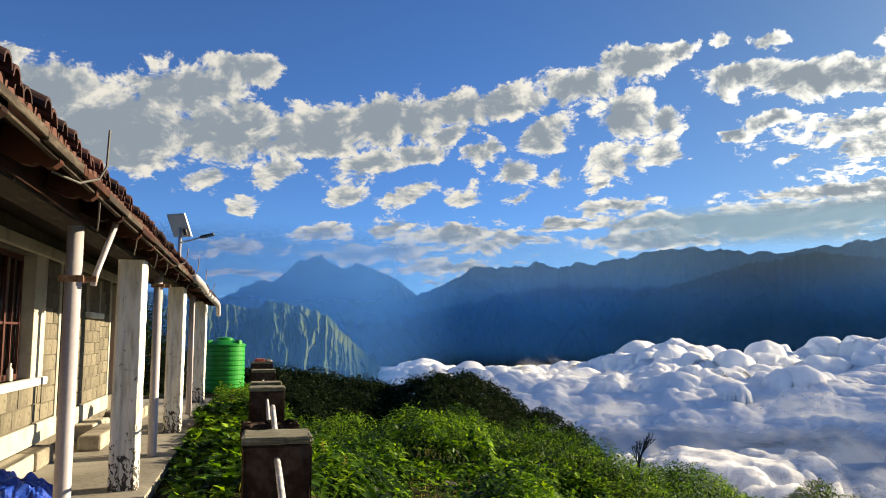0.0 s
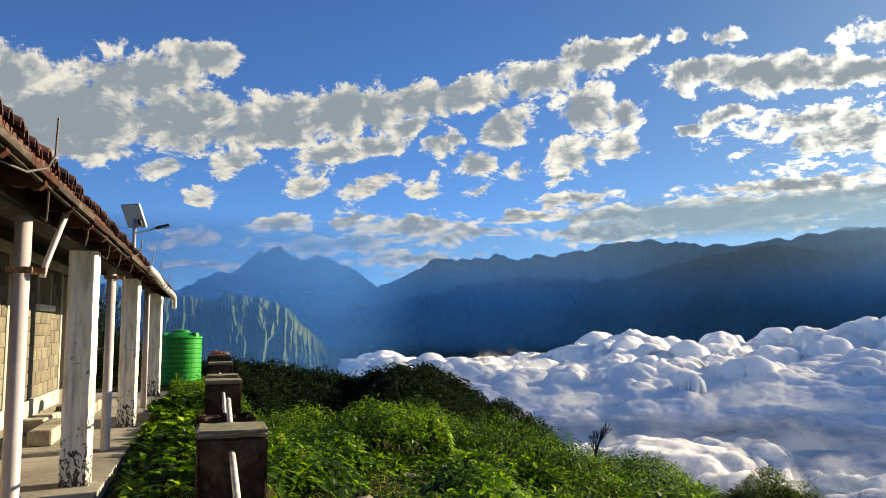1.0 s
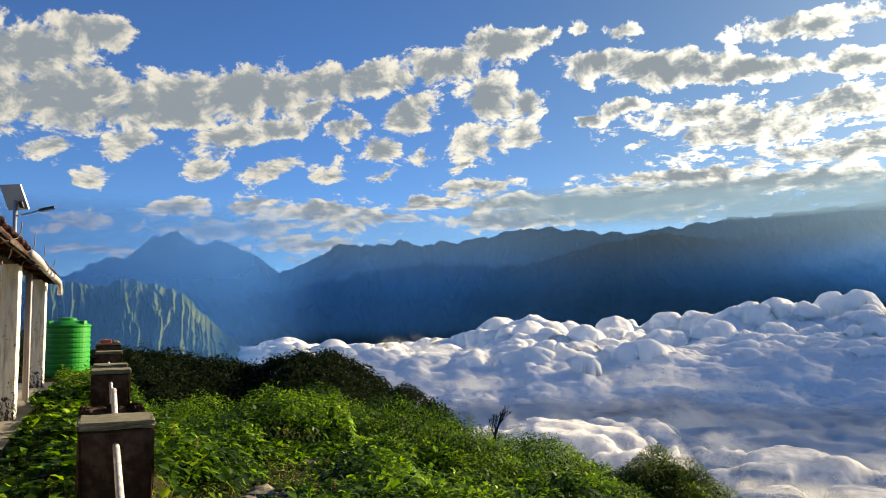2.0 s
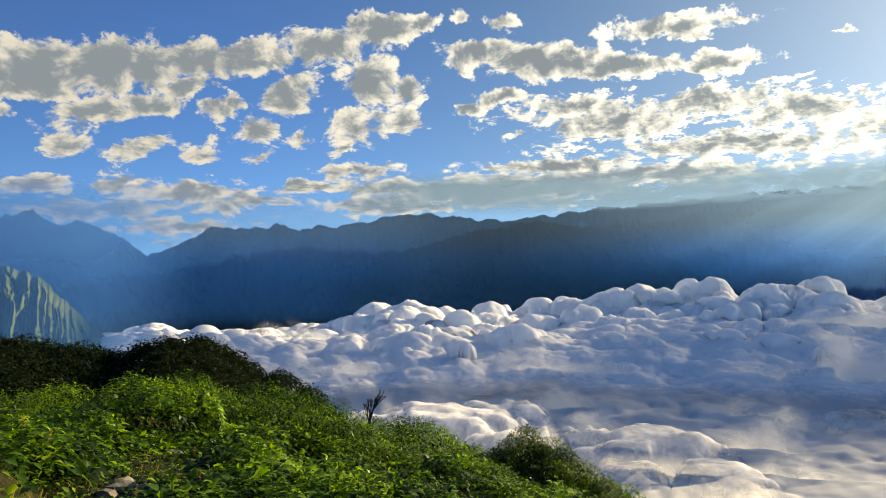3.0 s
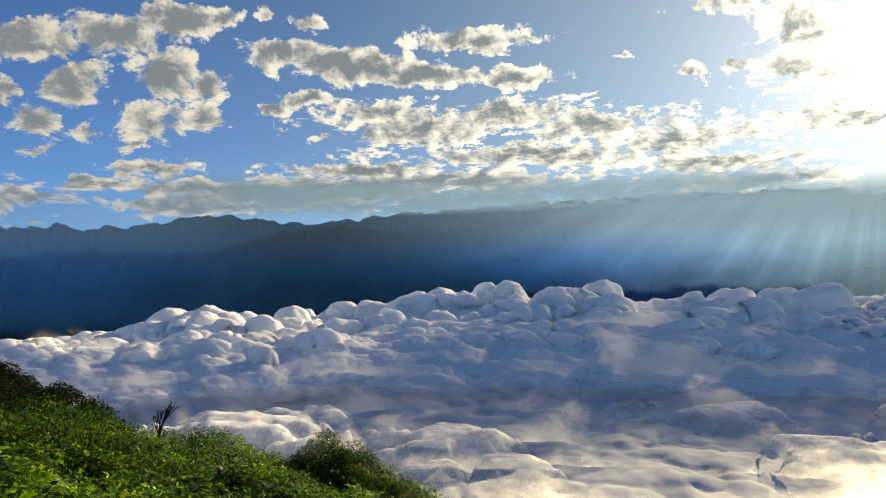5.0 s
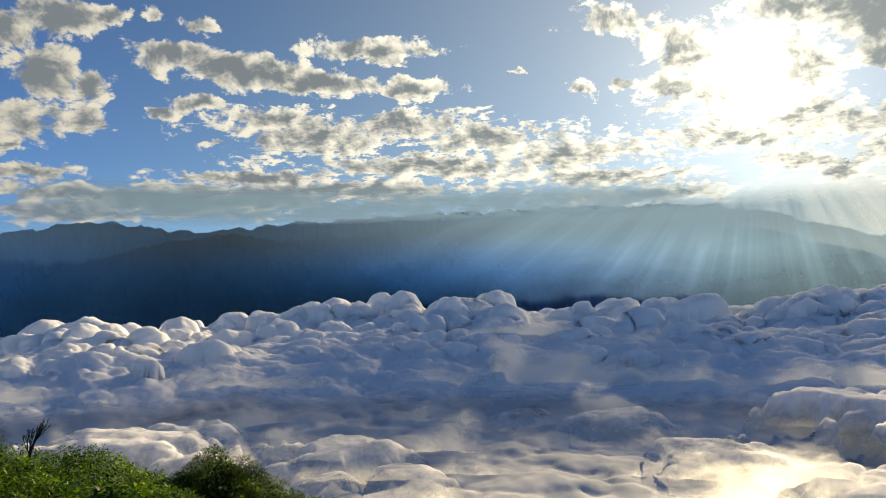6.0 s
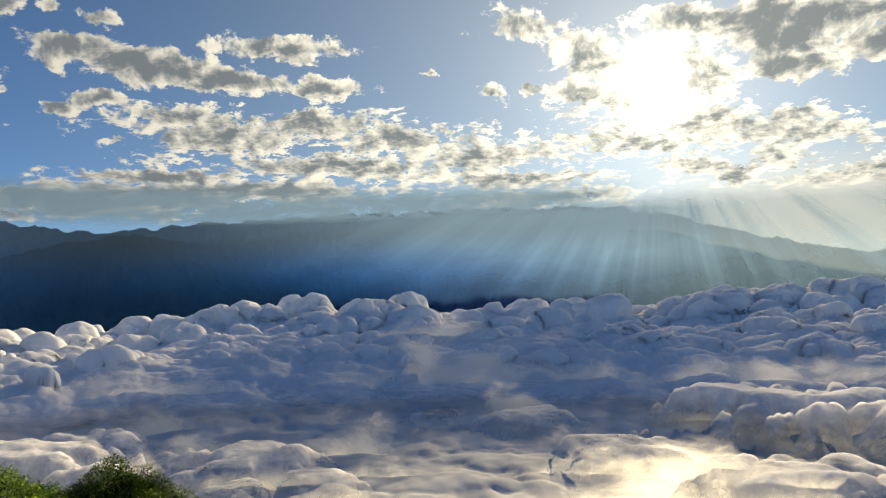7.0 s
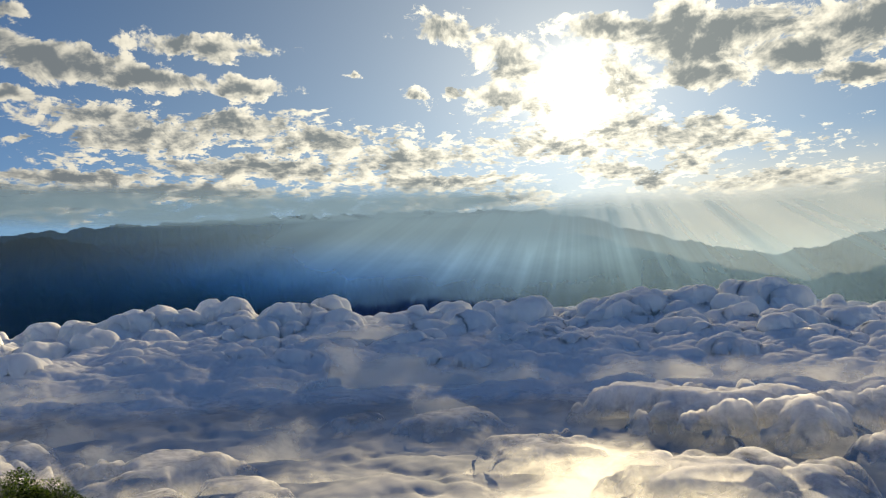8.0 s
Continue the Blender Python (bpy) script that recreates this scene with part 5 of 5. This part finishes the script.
# dressed blocks that face the wall
def brick_mesh(w_, h_):
    bm_ = bmesh.new()
    box(bm_, 0, 0.016, 0.006, w_ - 0.006, 0.005, h_ - 0.005, 0.006)
    me = bpy.data.meshes.new("brick")
    bm_.to_mesh(me)
    bm_.free()
    me.materials.append(M_STONE)
    return me


BRICKS = {}
FACED = [(5.6, 7.0, 0.47, 0.90), (7.0, 10.38, 0.47, 0.90), (10.42, 11.05, 0.47, 2.42), (12.06, 12.72, 0.47, 2.42), (12.72, 13.84, 0.47, 1.74), (13.84, 14.64, 0.47, 2.42), (15.56, 17.25, 0.47, 2.42)]
for y0, y1, z0, z1 in FACED:
    rows_ = max(1, round((z1 - z0) / 0.195))
    hh = (z1 - z0) / rows_
    for r in range(rows_):
        y = y0
        first = 0.19 if r % 2 else 0.38
        while y < y1 - 0.05:
            ln = min(first if y == y0 else 0.38, y1 - y)
            if y1 - y - ln < 0.08:
                ln = y1 - y
            key = (round(ln, 2), round(hh, 3))
            if key not in BRICKS:
                BRICKS[key] = brick_mesh(*key)
            b = new("brick", BRICKS[key])
            b.parent = next(p for end, p in PIERS if y + 0.02 < end)
            b.location = (WALL + edge_rng.uniform(0.0005, 0.006), y, z0 + r * hh)
            y += ln

# ---------------------------------------------------------------- things round the lodge
def water_tank():
    e = thing("water_tank", HOUSE @ pose(-0.84, 21.8, 0.0), "bright green ribbed plastic water tank on the terrace", "water tank")
    bm_ = bmesh.new()
    prof = [(0.54, 0.0)]
    for k in range(9):
        z = 0.08 + k * 0.125
        prof += [(0.555, z), (0.555, z + 0.055), (0.543, z + 0.075), (0.543, z + 0.105)]
    prof += [(0.56, 1.20), (0.575, 1.215), (0.575, 1.245), (0.54, 1.26), (0.40, 1.33), (0.24, 1.375), (0.22, 1.38)]
    tube(bm_, [(0, 0, z) for r, z in prof], [r for r, z in prof], 40)
    part("body", bm_, M_TANK, e)
    bm_ = bmesh.new()
    tube(bm_, [(0, 0, 1.375), (0, 0, 1.41), (0, 0, 1.425), (0, 0, 1.45)], [0.23, 0.23, 0.2, 0.06], 28)
    part("lid", bm_, M_TANK, e)
    for a in (0.3, 2.2, 4.1, 5.4):
        bm_ = bmesh.new()
        box(bm_, -0.07, 0.07, -0.04, 0.12, 1.25, 1.36, 0.02)
        o_ = part("lifting_lug", bm_, M_TANK, e)
        o_.matrix_local = pose(0.42 * math.sin(a), 0.42 * math.cos(a), 0, 0, 0, -math.degrees(a))
    return e


water_tank()


def fence_pillar(y, top, w_=0.30, deep=0.30, ragged=False, label="weathered concrete fence pillar with a pale top"):
    v0 = 0.105
    z0 = float(ground_height(v0 * CT - y * ST, v0 * ST + y * CT)) - 0.3
    e = thing("fence_pillar", HOUSE @ pose(v0, y, z0), label, "pillar", "fence pillars")
    r_ = random.Random(int(y * 10))
    bm_ = bmesh.new()
    box(bm_, -w_ / 2, w_ / 2, -deep / 2, deep / 2, 0, top - z0 - (0 if ragged else 0.035), 0.012)
    bmesh.ops.subdivide_edges(bm_, edges=bm_.edges, cuts=5, use_grid_fill=True)
    for v_ in bm_.verts:
        k = 0.008 if not ragged or v_.co.z < top - z0 - 0.05 else 0.035
        v_.co += Vector((r_.uniform(-1, 1), r_.uniform(-1, 1), r_.uniform(-1, 0.6) * (1 if ragged else 0.3))) * k
    part("shaft", bm_, M_DARKCON, e)
    if not ragged:
        bm_ = bmesh.new()
        box(bm_, -w_ / 2 - 0.006, w_ / 2 + 0.006, -deep / 2 - 0.006, deep / 2 + 0.006, top - z0 - 0.034, top - z0, 0.010)
        bmesh.ops.subdivide_edges(bm_, edges=bm_.edges, cuts=3, use_grid_fill=True)
        for v_ in bm_.verts:
            v_.co += Vector((r_.uniform(-1, 1), r_.uniform(-1, 1), r_.uniform(-1, 0.5) * 0.5)) * 0.006
        part("cap", bm_, M_CAP, e, "pale mossy mortar cap")
    return e


fence_pillar(3.80, 1.04)
fence_pillar(5.45, 0.90, 0.33, 0.26, True, "broken ragged stump of a concrete fence pillar")
fence_pillar(7.22, 1.04)
fence_pillar(7.95, 1.04, 0.28, 0.26)
fence_pillar(10.75, 1.04, 0.30, 0.28)
fence_pillar(13.85, 1.04, 0.36, 0.30, False, "far concrete fence pillar with rubble on its top")


def rail(p, q, label):
    bm_ = bmesh.new()
    p, q = Vector(p), Vector(q)
    tube(bm_, [p.lerp(q, k / 5) + Vector((0, 0, 0.004 * (k % 2))) for k in range(6)], 0.014, 10)
    o_ = part("fence_rail", bm_, M_RAIL, None, smooth=True)
    o_.matrix_world = HOUSE
    return tagged(o_, label, "fence rail", "fence rails")


rail((0.105, 3.66, 0.94), (0.12, 2.10, 0.78), "peeling white iron rail running from the pillar")
rail((0.105, 3.93, 0.99), (0.10, 4.55, 1.09), "bent loose end of a white iron rail")
rail((0.105, 7.08, 0.93), (0.11, 5.60, 0.80), "peeling white iron rail between two pillars")
rail((0.10, 10.6, 0.9), (0.10, 8.08, 0.88), "peeling white iron rail between two pillars")


def rubble():
    e = thing("red_brick_piece", HOUSE @ pose(0.10, 13.82, 1.035), "broken red brick lying on a pillar top", "brick")
    bm_ = bmesh.new()
    box(bm_, -0.12, 0.05, -0.06, 0.06, 0, 0.06, 0.01)
    part("piece", bm_, M_REDBRICK, e)
    for k, (x, y, s_) in enumerate(((0.09, 0.02, 0.07), (-0.02, 0.10, 0.09), (0.14, -0.08, 0.05))):
        o_ = tagged(stone(HOUSE @ pose(0.10 + x, 13.82 + y, 1.035 + s_ * 0.3), s_, 40 + k), "dark stone lying on a pillar top", "stone", "stones on the pillar")


def stone(m, size, seed, squash=0.6, mat_=None):
    bm_ = bmesh.new()
    bmesh.ops.create_icosphere(bm_, subdivisions=2, radius=1.0)
    for v_ in bm_.verts:
        k = 0.75 + 0.5 * noise.noise(v_.co * 1.3 + Vector((seed, seed * 2, 0)))
        v_.co = Vector((v_.co.x * k, v_.co.y * k * 0.85, v_.co.z * k * squash)) * size
    o_ = part("stone", bm_, mat_ or M_KERB)
    o_.matrix_world = m
    return o_


rubble()
for k, (az_, d_, sz) in enumerate(((-2.6, 9.9, 0.30), (-1.0, 9.6, 0.26), (0.6, 9.9, 0.22), (-3.8, 9.2, 0.24), (0.5, 13.8, 0.20), (0.9, 14.4, 0.16), (2.2, 18.6, 0.18))):
    x, y = at(az_, d_)
    tagged(stone(pose(x, y, float(ground_height(x, y)) + sz * 0.12, 0, 0, k * 50), sz, k + 3, 0.45), "flat pale stone bedded in the trodden path", "stone", "stones of the path")


def solar_street_lamp():
    e = thing("street_lamp", HOUSE @ pose(-1.92, 20.1, 0), "solar street lamp on a steel pole behind the roof", "street lamp")
    bm_ = bmesh.new()
    tube(bm_, [(0, 0, -0.1), (0, 0, 4.15)], 0.045, 14)
    part("pole", bm_, M_METAL, e, "", True)
    bm_ = bmesh.new()
    tube(bm_, [(0, 0, 3.78), (0.3, -0.05, 3.86), (0.52, -0.08, 3.93)], 0.02, 8)
    part("arm", bm_, M_METAL, e, "", True)
    head = new("lamp_head")
    head.parent = e
    head.matrix_local = pose(0.66, -0.10, 3.965, 0, -14, -8)
    bm_ = bmesh.new()
    box(bm_, -0.17, 0.17, -0.075, 0.075, -0.03, 0.035, 0.02)
    part("housing", bm_, M_DARKMETAL, head, "dark grey lamp housing")
    boxed("lens", M_GLASS, head, -0.12, 0.14, -0.055, 0.055, -0.038, -0.031)
    panel = new("solar_panel")
    panel.parent = e
    panel.matrix_local = pose(-0.02, 0.0, 4.22, -60, 0, -34)
    boxed("panel_frame", M_METAL, panel, -0.27, 0.27, -0.31, 0.31, -0.02, 0.012, 0.004)
    boxed("cell_sheet", M_CELL, panel, -0.25, 0.25, -0.29, 0.29, 0.013, 0.017)
    boxed("back_sheet", M_BACKSHEET, panel, -0.25, 0.25, -0.29, 0.29, -0.026, -0.022, label="white back sheet")
    boxed("battery_box", M_DARKMETAL, panel, 0.12, 0.22, 0.08, 0.24, -0.10, -0.027, 0.012)
    return e


solar_street_lamp()


def tarp():
    bm_ = bmesh.new()
    bmesh.ops.create_grid(bm_, x_segments=40, y_segments=40, size=0.5)
    for v_ in bm_.verts:
        x, y = v_.co.x, v_.co.y
        r = math.hypot(x, y)
        n1 = noise.noise(Vector((x * 4, y * 4, 1.0)))
        n2 = abs(noise.noise(Vector((x * 9, y * 9, 4.0))))
        v_.co.z = max(0.0, 0.36 * (1 - (r / 0.52) ** 2)) * (0.8 + 0.5 * n1) + 0.10 * n2 * (1 if r < 0.48 else 0.2)
        v_.co.x += n1 * 0.06
    ob = part("tarpaulin", bm_, M_TARP)
    ob.matrix_world = HOUSE @ pose(-2.05, 7.55, 0.004, 0, 0, 20)
    return tagged(ob, "crumpled blue plastic tarpaulin on the veranda floor", "tarpaulin")


tarp()
bm = bmesh.new()
box(bm, -0.03, 0.03, -0.03, 0.03, 0, 0.26, 0.006)
peg = part("marker_peg", bm, M_REDBRICK)
peg.matrix_world = HOUSE @ pose(-1.72, 10.6, 0.0)
tagged(peg, "short red painted peg standing on the floor", "peg")


def end_railing():
    e = thing("railing", HOUSE @ pose(-2.0, 20.6, 0.0), "low dark iron railing at the veranda's end", "railing")
    for x in (-1.6, -0.8, 0.0, 0.7):
        bm_ = bmesh.new()
        tube(bm_, [(x, 0, -0.2), (x, 0, 0.62)], 0.02, 8)
        part("upright", bm_, M_DARKMETAL, e)
    for z in (0.30, 0.60):
        bm_ = bmesh.new()
        tube(bm_, [(-1.65, 0, z), (0.75, 0, z)], 0.014, 8)
        part("bar", bm_, M_DARKMETAL, e)


end_railing()


def bottle():
    e = thing("bottle", HOUSE @ pose(WALL - 0.05, 9.35, 1.0), "small pale plastic bottle on the window sill", "bottle")
    bm_ = bmesh.new()
    tube(bm_, [(0, 0, z) for z in (0, 0.01, 0.12, 0.15, 0.17)], [0.03, 0.034, 0.034, 0.016, 0.014], 16)
    part("body", bm_, M_BACKSHEET, e, "", True)
    bm_ = bmesh.new()
    tube(bm_, [(0, 0, 0.168), (0, 0, 0.195)], 0.017, 12)
    part("cap", bm_, M_PIPE, e)


bottle()

# faded pinkish seed heads among the leaves beside the fence, and dry grass blades by the path
M_SEED = foliage("seed_head", [(0.16, 0.07, 0.05), (0.30, 0.14, 0.10), (0.42, 0.24, 0.18)], 0.8, 0.3, 0.1)
M_STRAW = foliage("dry_grass", [(0.10, 0.12, 0.03), (0.22, 0.22, 0.06), (0.34, 0.30, 0.12)], 0.7, 0.35, 0.1)
n_heads = 70
hx, hy = scatter(1500, lambda x, y: on_hill(x, y) & (x > -1.6) & (x < 1.0) & (y > 5.5) & (y < 12.0) & (lattice(x * 0.8, y * 0.8, 71) > 0.55))
hx, hy = hx[:n_heads], hy[:n_heads]
hz_ = ground_height(hx, hy) + plant_cover(hx, hy)
who = np.repeat(np.arange(len(hx)), 26)
fr = rng.uniform(0, 1, len(who))
ln = rng.uniform(0.012, 0.024, len(who))
pts_ = np.stack([hx[who] + rng.normal(0, 0.010, len(who)), hy[who] + rng.normal(0, 0.010, len(who)), hz_[who] + 0.02 + fr * 0.14], -1)
v_, f_ = leaf_mesh(pts_, rng.uniform(0, 6.28, len(who)), rng.normal(0.5, 0.5, len(who)), ln, ln * 0.7)
tagged(stuff_mesh("seed_heads", v_, f_, M_SEED), "faded pinkish seed heads among the leaves", "seed heads", kind="stuff")
gx_, gy_ = scatter(26000, lambda x, y: (house_axes(x, y)[0] > -0.9) & (off_path(x, y) < 1.2 + 0 * x) & (y > 5))
gx2, gy2 = scatter(30000, lambda x, y: (house_axes(x, y)[0] > -0.95) & (house_axes(x, y)[0] < -0.05) & (y > 4) & (house_axes(x, y)[1] < 24))
gx_, gy_ = np.concatenate([gx_, gx2]), np.concatenate([gy_, gy2])
ln = rng.uniform(0.07, 0.20, len(gx_))
v_, f_ = leaf_mesh(np.stack([gx_, gy_, ground_height(gx_, gy_)], -1), rng.uniform(0, 6.28, len(gx_)), rng.uniform(0.7, 1.4, len(gx_)), ln, 0.012 + 0 * ln)
tagged(stuff_mesh("grass_blades", v_, f_, M_STRAW), "short yellow-green grass along the path and terrace", "grass", kind="stuff")
